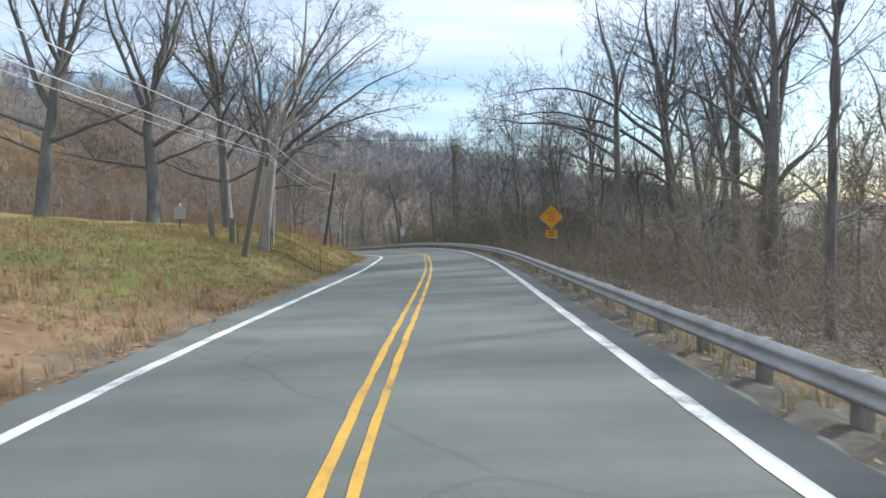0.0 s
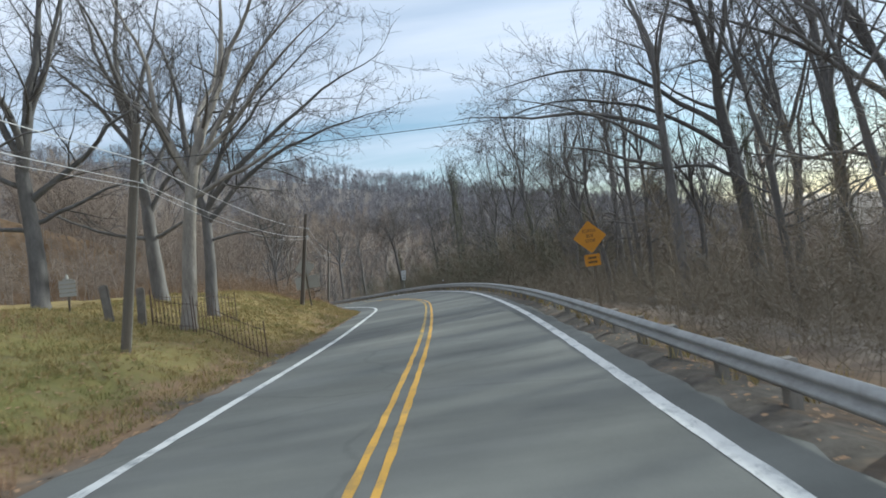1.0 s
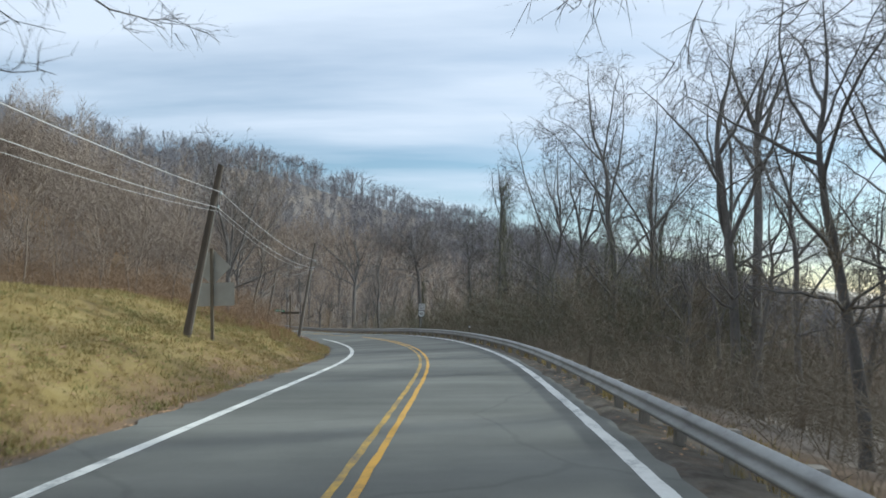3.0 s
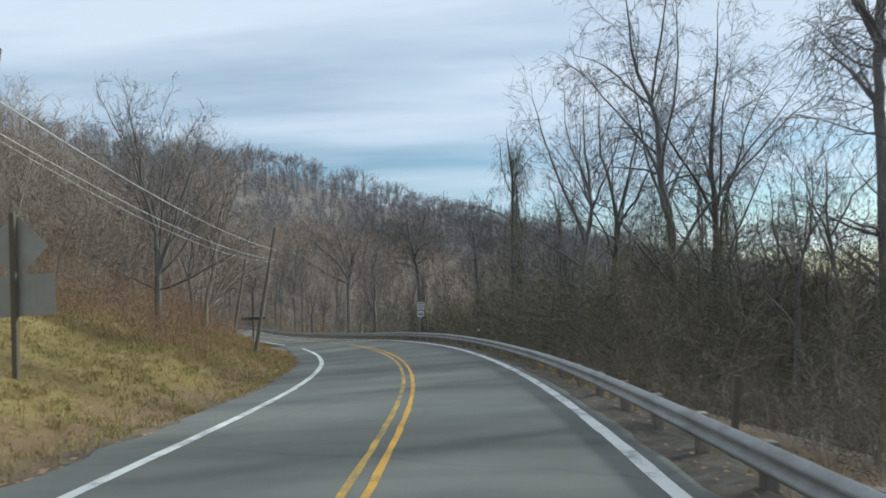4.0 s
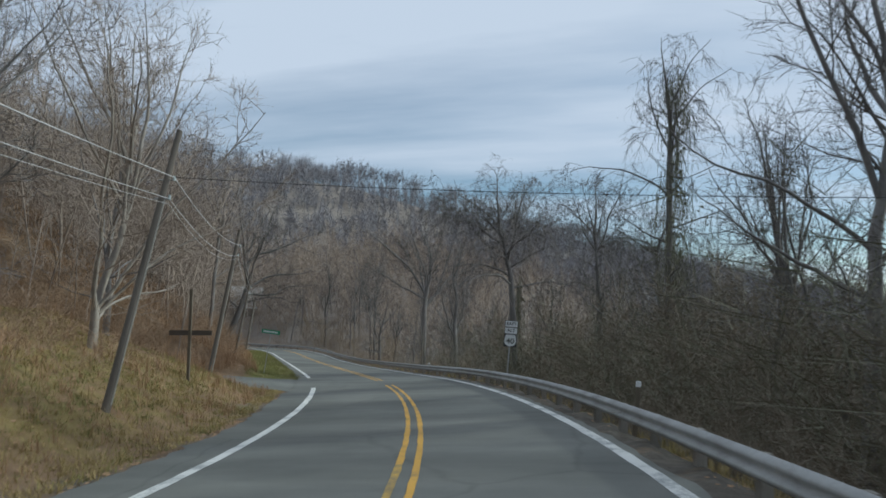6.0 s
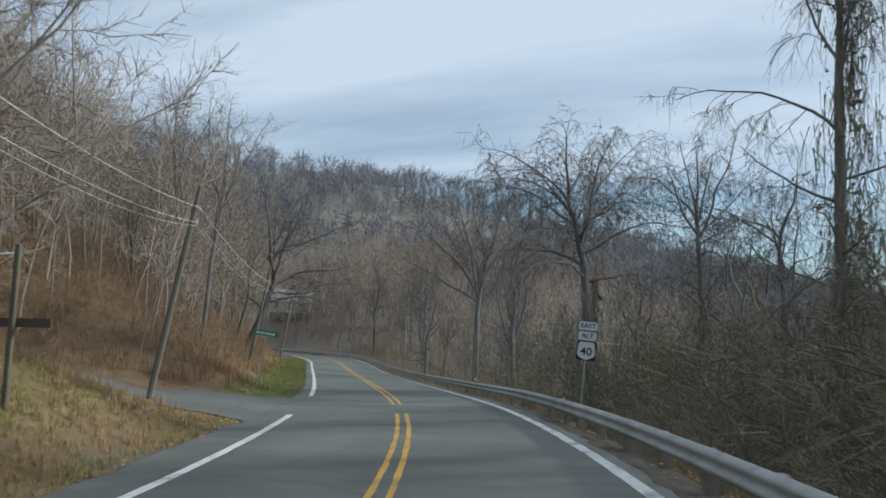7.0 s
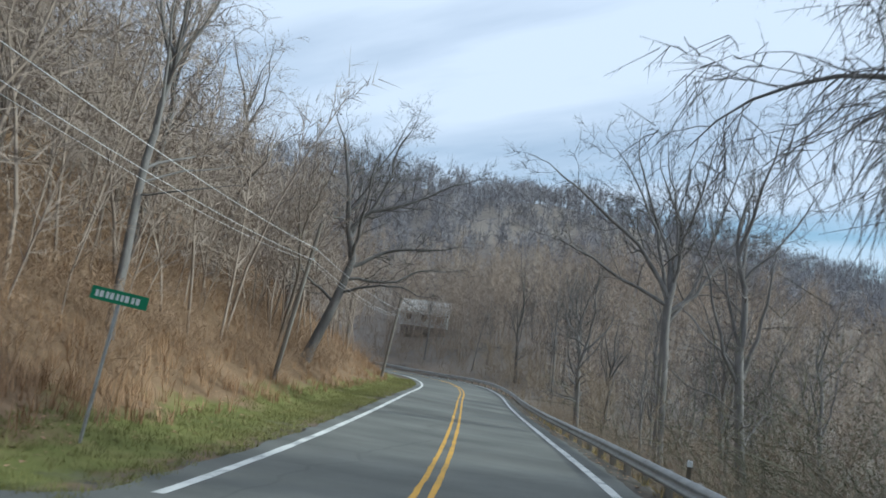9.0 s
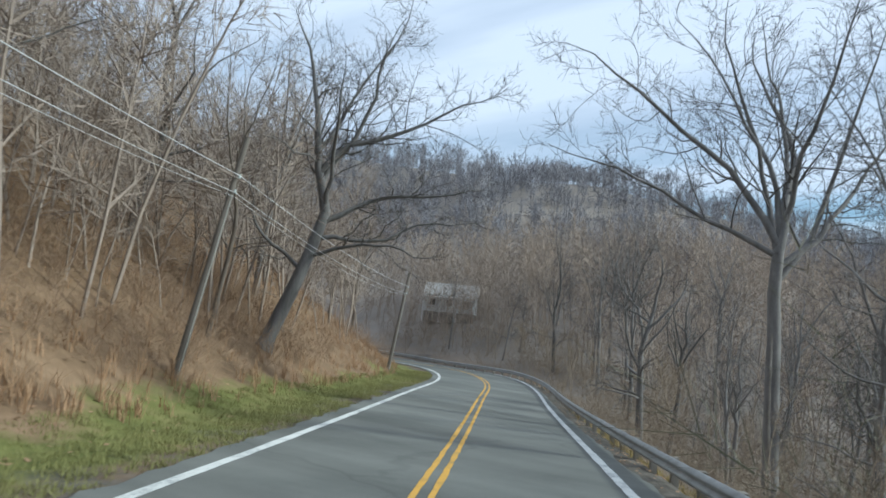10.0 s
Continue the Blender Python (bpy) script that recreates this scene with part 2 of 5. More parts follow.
def ground_material():
    """Grass, dry weeds, leaf litter and gravel, mixed by the sheet's zone attribute."""
    m = bpy.data.materials.new("ground")
    m.use_nodes = True
    nt, b = m.node_tree, m.node_tree.nodes["Principled BSDF"]
    tc = nt.nodes.new("ShaderNodeTexCoord")
    attr = nt.nodes.new("ShaderNodeAttribute")
    attr.attribute_name = "zone"
    sep = nt.nodes.new("ShaderNodeSeparateColor")
    nt.links.new(attr.outputs["Color"], sep.inputs[0])

    def noisy(scale, colours):
        tex, ramp = nt.nodes.new("ShaderNodeTexNoise"), nt.nodes.new("ShaderNodeValToRGB")
        tex.inputs["Scale"].default_value, tex.inputs["Detail"].default_value, tex.inputs["Roughness"].default_value = scale, 9, 0.72
        nt.links.new(tc.outputs["Object"], tex.inputs["Vector"])
        e = ramp.color_ramp.elements
        while len(e) < len(colours):
            e.new(0.5)
        for n, c in enumerate(colours):
            e[n].position, e[n].color = 0.3 + 0.42 * n / (len(colours) - 1), (*c, 1)
        nt.links.new(tex.outputs["Fac"], ramp.inputs[0])
        return ramp.outputs[0], tex.outputs["Fac"]

    litter, bumpy = noisy(0.7, [(0.115, 0.077, 0.046), (0.205, 0.138, 0.082), (0.295, 0.205, 0.128)])
    green, _ = noisy(0.5, [(0.085, 0.095, 0.03), (0.17, 0.175, 0.055), (0.27, 0.235, 0.10)])
    dry, _ = noisy(0.6, [(0.14, 0.10, 0.04), (0.245, 0.187, 0.073), (0.32, 0.255, 0.115)])
    gravel, _ = noisy(2.5, [(0.06, 0.053, 0.044), (0.115, 0.102, 0.086), (0.18, 0.162, 0.14)])
    edge, _ = noisy(1.1, [(0.0, 0.0, 0.0), (1.0, 1.0, 1.0)])
    shade, _ = noisy(0.12, [(0.175, 0.152, 0.132), (0.235, 0.205, 0.178), (0.285, 0.25, 0.216)])
    colour = litter
    deep = nt.nodes.new("ShaderNodeMix")
    deep.data_type = "RGBA"
    nt.links.new(attr.outputs["Alpha"], deep.inputs["Factor"])
    nt.links.new(litter, deep.inputs["A"])
    nt.links.new(shade, deep.inputs["B"])
    colour = deep.outputs["Result"]
    for channel, tint in (("Red", green), ("Green", dry), ("Blue", gravel)):
        soft = nt.nodes.new("ShaderNodeMath")
        soft.operation = "MULTIPLY_ADD"
        nt.links.new(edge, soft.inputs[0])
        soft.inputs[1].default_value = 0.7
        nt.links.new(sep.outputs[channel], soft.inputs[2])
        cut = nt.nodes.new("ShaderNodeMapRange")
        cut.inputs["From Min"].default_value, cut.inputs["From Max"].default_value = 0.6, 1.1
        nt.links.new(soft.outputs[0], cut.inputs["Value"])
        mix = nt.nodes.new("ShaderNodeMix")
        mix.data_type = "RGBA"
        nt.links.new(cut.outputs[0], mix.inputs["Factor"])
        nt.links.new(colour, mix.inputs["A"])
        nt.links.new(tint, mix.inputs["B"])
        colour = mix.outputs["Result"]
    nt.links.new(colour, b.inputs["Base Color"])
    b.inputs["Roughness"].default_value = 0.95
    b.inputs["Specular IOR Level"].default_value = 0.15
    bp = nt.nodes.new("ShaderNodeBump")
    bp.inputs["Strength"].default_value, bp.inputs["Distance"].default_value = 0.6, 0.12
    nt.links.new(bumpy, bp.inputs["Height"])
    nt.links.new(bp.outputs[0], b.inputs["Normal"])
    return m


GROUND = ground_material()

# ---- the road's line ----
# Every 14 m along the centre line: heading in degrees to the left of +y, height, bank (right side up).
STEP, START = 14.0, -28.0
HEADING = [14.0, 9.2, 4.62, -0.1, -0.34, 1.45, 2.95, 8.97, 16.26, 22.99, 28.03, 29.52, 29.78, 30.39, 45.16, 65.24, 74.0, 70.0, 60.0]
HEIGHT = [0.05, -0.10, -0.249, -0.455, -0.813, -1.209, -1.666, -2.258, -2.898, -3.629, -4.474, -5.207, -5.841, -6.37, -6.623, -7.057, -7.3, -7.5, -7.7]
BANK = [3.0, 2.92, 1.81, 0.61, 1.09, 2.81, 2.73, 4.04, 5.14, 4.04, 1.92, -0.21, -1.49, -0.93, -0.29, -1.53, 0, 0, 0]
HALF = 6.672 / 2  # from the centre line to the white lines
RAIL_AT = ([0, 40, 80, 120, 170], [1.198, 0.78, 0.577, 0.976, 0.571])  # beyond the right white line
RAIL_TOP = 0.535


def glide(v, s):
    v = np.asarray(v, float)
    u = (np.asarray(s, float) - START) / STEP
    i = np.clip(u.astype(int), 0, len(v) - 2)
    u = u - i
    p = np.r_[2 * v[0] - v[1], v, 2 * v[-1] - v[-2]]
    a, b, c, e = p[i], p[i + 1], p[i + 2], p[i + 3]
    return 0.5 * (2 * b + (c - a) * u + (2 * a - 5 * b + 4 * c - e) * u * u + (3 * b - a - 3 * c + e) * u**3)


STATION = np.arange(START, START + STEP * (len(HEADING) - 1) + 0.01, 1.0)
TURN = np.radians(glide(HEADING, STATION))
LEVEL, CANT = glide(HEIGHT, STATION), np.radians(glide(BANK, STATION))
_dx, _dy = -np.sin(TURN), np.cos(TURN)
LINE_X, LINE_Y = np.r_[0, np.cumsum((_dx[1:] + _dx[:-1]) / 2)], np.r_[0, np.cumsum((_dy[1:] + _dy[:-1]) / 2)]
_zero = int(round(-START))
LINE_X, LINE_Y = LINE_X - LINE_X[_zero] - 0.313, LINE_Y - LINE_Y[_zero] - 6.317
S_END = float(STATION[-1])


def on_road(s, o, up=0.0):
    """Places at stations s, o metres to the right of the centre line, on the road's banked plane."""
    s, o = np.broadcast_arrays(np.asarray(s, float), np.asarray(o, float))
    t, k = np.interp(s, STATION, TURN), np.interp(s, STATION, CANT)
    return np.stack([np.interp(s, STATION, LINE_X) + np.cos(t) * o * np.cos(k), np.interp(s, STATION, LINE_Y) + np.sin(t) * o * np.cos(k),
                     np.interp(s, STATION, LEVEL) + o * np.sin(k) + up], -1)


def road_coords(x, y):
    """Station and offset of places, by the nearest point of the centre line."""
    x, y = np.ravel(np.asarray(x, float)), np.ravel(np.asarray(y, float))
    s, o = np.empty(len(x)), np.empty(len(x))
    for a in range(0, len(x), 20000):
        dx, dy = x[a:a + 20000, None] - LINE_X, y[a:a + 20000, None] - LINE_Y
        j = (dx * dx + dy * dy).argmin(1)
        n = np.arange(len(j))
        along = -dx[n, j] * np.sin(TURN[j]) + dy[n, j] * np.cos(TURN[j])
        s[a:a + 20000] = STATION[j] + along
        o[a:a + 20000] = dx[n, j] * np.cos(TURN[j]) + dy[n, j] * np.sin(TURN[j])
    return s, o


def bumps(x, y, size, seed):
    """Smooth rolling noise from a few sines, about -1 to 1."""
    r, out = np.random.RandomState(seed), 0.0
    for n in range(6):
        a, k = r.uniform(0, 6.28), 6.28 / size * r.uniform(0.5, 1.8)
        out = out + np.sin(k * (x * math.cos(a) + y * math.sin(a)) + r.uniform(0, 6.28))
    return out / 3


SIDE_S = 102.5  # where the side road joins on the left


def smooth(v, a, b):
    u = np.clip((v - a) / (b - a), 0, 1)
    return u * u * (3 - 2 * u)


def land(x, y):
    """Height of the ground at places, with the station and the offset."""
    x, y = np.ravel(np.asarray(x, float)), np.ravel(np.asarray(y, float))
    s, o = road_coords(x, y)
    sc = np.clip(s, START, S_END)
    base, cant = np.interp(sc, STATION, LEVEL), np.interp(sc, STATION, CANT)
    left, right = -o - HALF, o - HALF
    z = base + np.clip(o, -HALF - 1.2, HALF + 1.0) * np.sin(cant) - 0.03
    z -= 0.08 * ((left < np.interp(sc, [0, 45, 95, 118], [0.3, 0.8, 0.8, 0.3])) & (right < 0.5))
    # left: a bank up to a field, then wooded slopes; past the side road a steep wooded bank
    d = np.maximum(left - np.interp(sc, [0, 20, 45, 95, 118], [0.7, 0.85, 1.15, 1.15, 0.7]), 0)
    e = np.maximum(d - np.interp(sc, [64, 80, 94], [0, 0.3, 0.3]), 0)  # the bank stands back towards the side road
    early = 1.15 * smooth(e, 0.3, 3.2) + 1.35 * smooth(e, 2.5, 8.0) + 0.075 * np.maximum(e - 6, 0)
    early *= np.interp(sc, [-10, 25, 45, 62, 78, 94], [0.9, 0.86, 0.9, 0.95, 1.0, 1.05])
    late = 0.75 * smooth(d, 1.8, 4.5) + 0.62 * np.maximum(d - 3.8, 0) ** 1.02
    late = np.minimum(late, 11 + 0.42 * np.maximum(d - 20, 0))
    k = smooth(sc, 104, 116)
    rise = early * (1 - k) + late * k
    mouth = np.exp(-(((s - SIDE_S) / 6.5) ** 4))
    side = np.maximum(d - 0.5, 0) * 0.06
    rise = rise * (1 - mouth) + np.minimum(rise, side) * mouth
    rise += 0.12 * np.maximum(d - 42, 0) * (1 - k)
    z += rise
    # right: down past the rail into the valley
    f = np.maximum(right - np.interp(sc, *RAIL_AT) - 0.2, 0)
    steep = np.interp(sc, [0, 60, 90, 120, 160, 185], [0.16, 0.2, 0.42, 0.55, 0.4, -0.3])
    z -= 0.12 * smooth(f, 0, 0.6) + steep * np.minimum(f, 14) + np.interp(sc, [160, 185], [0.10, -0.15]) * np.clip(f - 14, 0, 60)
    far = np.hypot(x + 15, y - 60)
    off = np.maximum(np.abs(o) - 4.5, 0)
    z += 0.10 * bumps(x, y, 4.5, 3) * smooth(off, 0.3, 3) + 0.6 * bumps(x, y, 30, 5) * smooth(off, 12, 40)
    # the long ridge ahead and to the left
    ridge = np.interp(x, [-900, -420, -260, -172, -118, -60, 20, 120, 260], [64, 70, 71, 65, 57, 45, 31, 15, 4])
    crest = np.interp(x, [-900, -420, -260, -172, -118, -60, 20, 120], [150, 260, 330, 384, 372, 420, 470, 520])
    behind = y - crest
    hill = np.where(behind < 0, np.exp(-((behind / 125) ** 2)), np.exp(-((behind / 400) ** 2)))
    z = z + (np.maximum(ridge, z + 2) - z) * hill * smooth(far, 95, 190)
    z = np.where(far > 500, z * (1 - smooth(far, 500, 1500)) + (-20) * smooth(far, 500, 1500), z)
    return z, s, o


def land_z(x, y):
    return float(land([x], [y])[0][0])


# ---- mesh helpers ----
def mesh_from(name, verts, faces, material, smooth_shade=False):
    me = bpy.data.meshes.new(name)
    verts, faces = np.asarray(verts, np.float32), np.asarray(faces, np.int32)
    n = faces.shape[1]
    me.vertices.add(len(verts))
    me.vertices.foreach_set("co", verts.ravel())
    me.loops.add(faces.size)
    me.loops.foreach_set("vertex_index", faces.ravel())
    me.polygons.add(len(faces))
    me.polygons.foreach_set("loop_start", np.arange(0, faces.size, n, dtype=np.int32))
    if smooth_shade:
        me.polygons.foreach_set("use_smooth", np.ones(len(faces), bool))
    me.update()
    me.validate()
    if material:
        me.materials.append(material)
    return me


def hold(name, m=Matrix()):
    """An empty at a thing's base."""
    ob = new(name)
    ob.empty_display_size = 0.2
    ob.matrix_world = m
    return ob


def part(name, bm, material, parent, label=""):
    """Link a bmesh, or a mesh, as one object under a thing or a part."""
    if isinstance(bm, bpy.types.Mesh):
        me = bm
    else:
        me = bpy.data.meshes.new(name)
        bm.to_mesh(me)
        bm.free()
        me.materials.append(material)
    ob = new(name, me)
    ob.parent = parent
    if label:
        tagged(ob, label)
    return ob


def box(bm, size, at=(0, 0, 0), turn=(0, 0, 0), bevel=0.0):
    r = bmesh.ops.create_cube(bm, size=1.0, matrix=pose(*at, *turn) @ Matrix.Diagonal((*size, 1)))
    if bevel:
        edges = list({e for v in r["verts"] for e in v.link_edges})
        bmesh.ops.bevel(bm, geom=edges, offset=bevel, segments=2, affect="EDGES")
    return bm


def rod(bm, a, b, r0, r1=None, sides=10):
    a, b = Vector(a), Vector(b)
    m = Matrix.Translation((a + b) / 2) @ (b - a).to_track_quat("Z", "Y").to_matrix().to_4x4()
    bmesh.ops.create_cone(bm, cap_ends=True, segments=sides, radius1=r0, radius2=r0 if r1 is None else r1, depth=(b - a).length, matrix=m)
    return bm


def strip_mesh(name, s, offs, up, material, ragged=0.0, seed=1):
    """A band along the road: columns of offsets at each station."""
    r = np.random.RandomState(seed)
    offs = np.asarray(offs, float)
    if offs.ndim == 1:
        offs = np.repeat(offs[None], len(s), 0)
    if ragged:
        offs = offs + 0
        offs[:, 0] += r.uniform(-ragged, ragged, len(s))
        offs[:, -1] += r.uniform(-ragged, ragged, len(s))
    v = on_road(np.repeat(np.asarray(s)[:, None], offs.shape[1], 1), offs, up).reshape(-1, 3)
    n, k = offs.shape
    i = np.arange(n - 1)[:, None] * k + np.arange(k - 1)
    f = np.stack([i, i + 1, i + 1 + k, i + k], -1).reshape(-1, 4)
    return mesh_from(name, v, f, material)


# ---- ground ----
def spread(fine_from, fine_to, fine, grow, end_low, end_high):
    mid = list(np.arange(fine_from, fine_to + 1e-6, fine))
    for sign, end, keep in ((1, end_high, mid), (-1, end_low, None)):
        step, at, extra = fine, fine_to if sign > 0 else fine_from, []
        while at * sign < end * sign:
            step = min(step * grow, 120)
            at += sign * step
            extra.append(at)
        mid = mid + extra if sign > 0 else extra[::-1] + mid
    return np.array(mid)


def build_ground():
    gx, gy = spread(-48, 14, 0.6, 1.1, -2500, 2500), spread(-8, 146, 0.7, 1.08, -1500, 3000)
    xx, yy = np.meshgrid(gx, gy)
    z, s, o = land(xx, yy)
    v = np.stack([xx.ravel(), yy.ravel(), z], -1)
    i = np.arange(len(gy) - 1)[:, None] * len(gx) + np.arange(len(gx) - 1)
    f = np.stack([i, i + 1, i + 1 + len(gx), i + len(gx)], -1).reshape(-1, 4)
    me = mesh_from("ground", v, f, GROUND, True)
    left, right = -o - HALF, o - HALF
    inside = smooth(s, -60, -20) * (1 - smooth(s, 230, 260))
    wob = 0.8 * bumps(xx.ravel(), yy.ravel(), 9, 8)
    green, dry, gravel = np.zeros(len(z)), np.zeros(len(z)), np.zeros(len(z))
    early = 1 - smooth(s, 98, 106)
    dry = early * smooth(left + 0.4 * wob, 1.4, 3) * (1 - smooth(left + 3 * wob, 34, 44)) * np.interp(s, [0, 18, 28, 45, 64, 76, 95], [0.1, 0.1, 0.35, 0.75, 0.8, 0.55, 0.35])
    green = early * smooth(left, 1.6, 3) * (1 - smooth(left, 36, 46)) * np.interp(s, [0, 16, 23, 34, 45, 70], [0.0, 0.15, 0.85, 0.7, 0.38, 0.3])
    green += (1 - early) * smooth(left, 0.8, 1.6) * (1 - smooth(left + wob, 2.8, 4.8)) * 0.95
    gravel = (smooth(left, -1, 0.2) * (1 - smooth(left + 0.5 * wob, 1.1, 2.0)) * 0.8 + smooth(right, -1, 0.3) * (1 - smooth(right + 0.5 * wob, 1.6, 3.2))) * 0.8
    wood = np.clip(smooth(np.hypot(xx.ravel() + 15, yy.ravel() - 60), 90, 140) + smooth(right, 2.5, 7) + early * smooth(left, 38, 48), 0, 1)
    zone = np.stack([green * inside, dry * inside, gravel * inside, wood], -1).astype(np.float32).clip(0, 1)
    at = me.attributes.new("zone", "FLOAT_COLOR", "POINT")
    at.data.foreach_set("color", zone.ravel())
    return tagged(new("ground", me), "grassy banks, leaf litter and wooded slopes around the road", "ground", kind="structure")


def build_road():
    s = np.arange(-26, S_END - 1, 0.5)
    rail = np.interp(s, *RAIL_AT)
    r = np.random.RandomState(4)
    offs = np.stack([-HALF - np.interp(s, [0, 20, 45, 95, 100, 112, 118], [0.6, 0.8, 1.15, 1.2, 0.9, 0.6, 0.55]) + 0.12 * r.uniform(-1, 1, len(s)), np.full(len(s), -HALF * 0.5), np.zeros(len(s)), np.full(len(s), HALF * 0.5),
                     np.full(len(s), HALF), HALF + np.maximum(rail - 0.4, 0.22) + 0.07 * r.uniform(-1, 1, len(s))], -1)
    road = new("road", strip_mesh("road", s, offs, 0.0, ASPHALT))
    tagged(road, "two-lane asphalt country road, grey and patched", "road", kind="structure")
    # mouth of the side road
    d = np.arange(0, 26, 1.0)
    wide = 2.5 + 3.6 * np.exp(-d / 2.0)
    p0, p1 = on_road(SIDE_S, -HALF - 0.3), on_road(SIDE_S, -HALF - 10)
    out = (p1 - p0)[:2] / np.linalg.norm((p1 - p0)[:2])
    along = np.array([-out[1], out[0]]) * -1
    v = []
    for k, w in zip(d, wide):
        for e in (-1, -0.33, 0.33, 1):
            q = p0[:2] + out * k + along * (e * w)
            v.append((*q, 0))
    v = np.array(v)
    v[:, 2] = land(v[:, 0], v[:, 1])[0] + 0.035
    i = np.arange(len(d) - 1)[:, None] * 4 + np.arange(3)
    f = np.stack([i, i + 1, i + 5, i + 4], -1).reshape(-1, 4)
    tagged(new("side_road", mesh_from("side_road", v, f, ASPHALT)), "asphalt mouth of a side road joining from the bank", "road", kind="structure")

    def band(name, a, b, centre, width, paint, label):
        ss = np.arange(a, b + 0.01, 0.5)
        w = width / 2
        me = strip_mesh(name, ss, np.stack([np.full(len(ss), centre - w), np.full(len(ss), centre + w)], -1), 0.006, paint, 0.012, int(abs(a) + 50 + centre * 10))
        return tagged(new(name, me), label, "road marking", kind="structure")

    s0, s1 = 99.0, 108.0
    band("edge_line_left_near", -26, s0, -HALF, 0.20, WHITE_PAINT, "worn white edge line painted on the asphalt")
    band("edge_line_left_far", s1, S_END - 2, -HALF, 0.20, WHITE_PAINT, "worn white edge line painted on the asphalt")
    band("edge_line_right", -26, S_END - 2, HALF - 0.04, 0.20, WHITE_PAINT, "worn white edge line painted on the asphalt")
    for name, a, b, o, paint in (("left_start", -26, 36, -0.135, YELLOW_PAINT), ("left_middle", 36, 78, -0.135, YELLOW_WORN), ("left_end", 78, 98.5, -0.135, YELLOW_PAINT),
                                 ("right_near", -26, 98.5, 0.135, YELLOW_PAINT), ("left_far", 102.5, S_END - 2, -0.135, YELLOW_PAINT), ("right_far", 102.5, S_END - 2, 0.135, YELLOW_PAINT)):
        band(f"centre_line_{name}", a, b, o, 0.105, paint, "yellow centre line of a double line, chipped")


ground = build_ground()
build_road()


# ---- guard rail ----
def rail_place(s, extra=0.0, up=0.0):
    s = np.asarray(s, float)
    return on_road(s, HALF + np.interp(s, *RAIL_AT) + extra, up)


def build_guardrail(a, b):
    rail = tagged(hold("guard_rail"), "galvanised steel W-beam guard rail on wooden posts beside the road", "guard rail")
    # profile across the beam: outward from the road, height above the lower edge
    prof = np.array([(0.0, 0.0), (-0.012, 0.02), (-0.075, 0.055), (-0.075, 0.095), (-0.01, 0.135), (-0.01, 0.175), (-0.075, 0.215), (-0.075, 0.255), (-0.012, 0.29), (0.0, 0.31)])
    shell = np.vstack([prof, prof[::-1] + (0.008, 0)])
    length, s = 3.81, a
    while s < b:
        ss = np.linspace(s, s + length + 0.12, 7)
        rows = []
        for q in ss:
            base = rail_place(q)
            t = float(np.interp(q, STATION, TURN))
            for u, w in shell:
                rows.append((base[0] + math.cos(t) * u, base[1] + math.sin(t) * u, base[2] + RAIL_TOP - 0.31 + w))
        k = len(shell)
        i = np.arange(len(ss) - 1)[:, None] * k + np.arange(k)
        j = np.arange(len(ss) - 1)[:, None] * k + (np.arange(k) + 1) % k
        f = np.stack([i, j, j + k, i + k], -1).reshape(-1, 4)
        part("beam", mesh_from("beam", rows, f, GALV), None, rail)
        s += length
    bm = box(bmesh.new(), (0.15, 0.17, 1.5), (0.26, 0, -0.29), bevel=0.012)
    post = bpy.data.meshes.new("post")
    bm.to_mesh(post)
    bm.free()
    post.materials.append(RAIL_POST)
    bm = box(bmesh.new(), (0.17, 0.13, 0.26), (0.095, 0, 0.34), bevel=0.01)
    block = bpy.data.meshes.new("offset_block")
    bm.to_mesh(block)
    bm.free()
    block.materials.append(RAIL_POST)
    r = random.Random(5)
    for q in np.arange(a + 0.4, b, 1.905):
        p, t = rail_place(q), math.degrees(float(np.interp(q, STATION, TURN)))
        ob = part("post", post, None, rail)
        ob.matrix_world = pose(p[0], p[1], p[2], r.uniform(-2, 2), r.uniform(-2, 2), t + r.uniform(-3, 3))
        ob = part("offset_block", block, None, rail)
        ob.matrix_world = pose(p[0], p[1], p[2], 0, 0, t)
    return rail


def rail_end(rail, s):
    """The flared end piece of a run."""
    p, t = rail_place(s, 0.06), math.degrees(float(np.interp(s, STATION, TURN)))
    ob = part("end_piece", box(bmesh.new(), (0.05, 0.75, 0.36), (0, 0, RAIL_TOP - 0.16), bevel=0.02), GALV, rail, "flat galvanised end piece")
    ob.matrix_world = pose(p[0], p[1], p[2], 0, 0, t - 9)


RAIL_BREAK = 95.0
rail_end(build_guardrail(-24, RAIL_BREAK), RAIL_BREAK + 0.5)
build_guardrail(RAIL_BREAK + 0.4, 196)


# ---- trees ----
def bend_path(r, start, way, length, n, wander, lift):
    pts, p, w = [np.array(start, float)], np.array(start, float), np.array(way, float)
    for _ in range(n):
        w = w + r.normal(0, wander, 3) + (0, 0, lift)
        w = w / np.linalg.norm(w)
        p = p + w * (length / n)
        pts.append(p)
    return np.array(pts)


def sideways(r, way, degrees):
    """A direction that leaves way by that angle, turned at random round it."""
    way = way / np.linalg.norm(way)
    h = np.cross(way, (0.3, 0.1, 1.0) if abs(way[2]) < 0.9 else (1.0, 0.2, 0.0))
    h /= np.linalg.norm(h)
    g, a, d = np.cross(way, h), r.uniform(0, 2 * np.pi), np.radians(degrees)
    return way * np.cos(d) + (h * np.cos(a) + g * np.sin(a)) * np.sin(d)


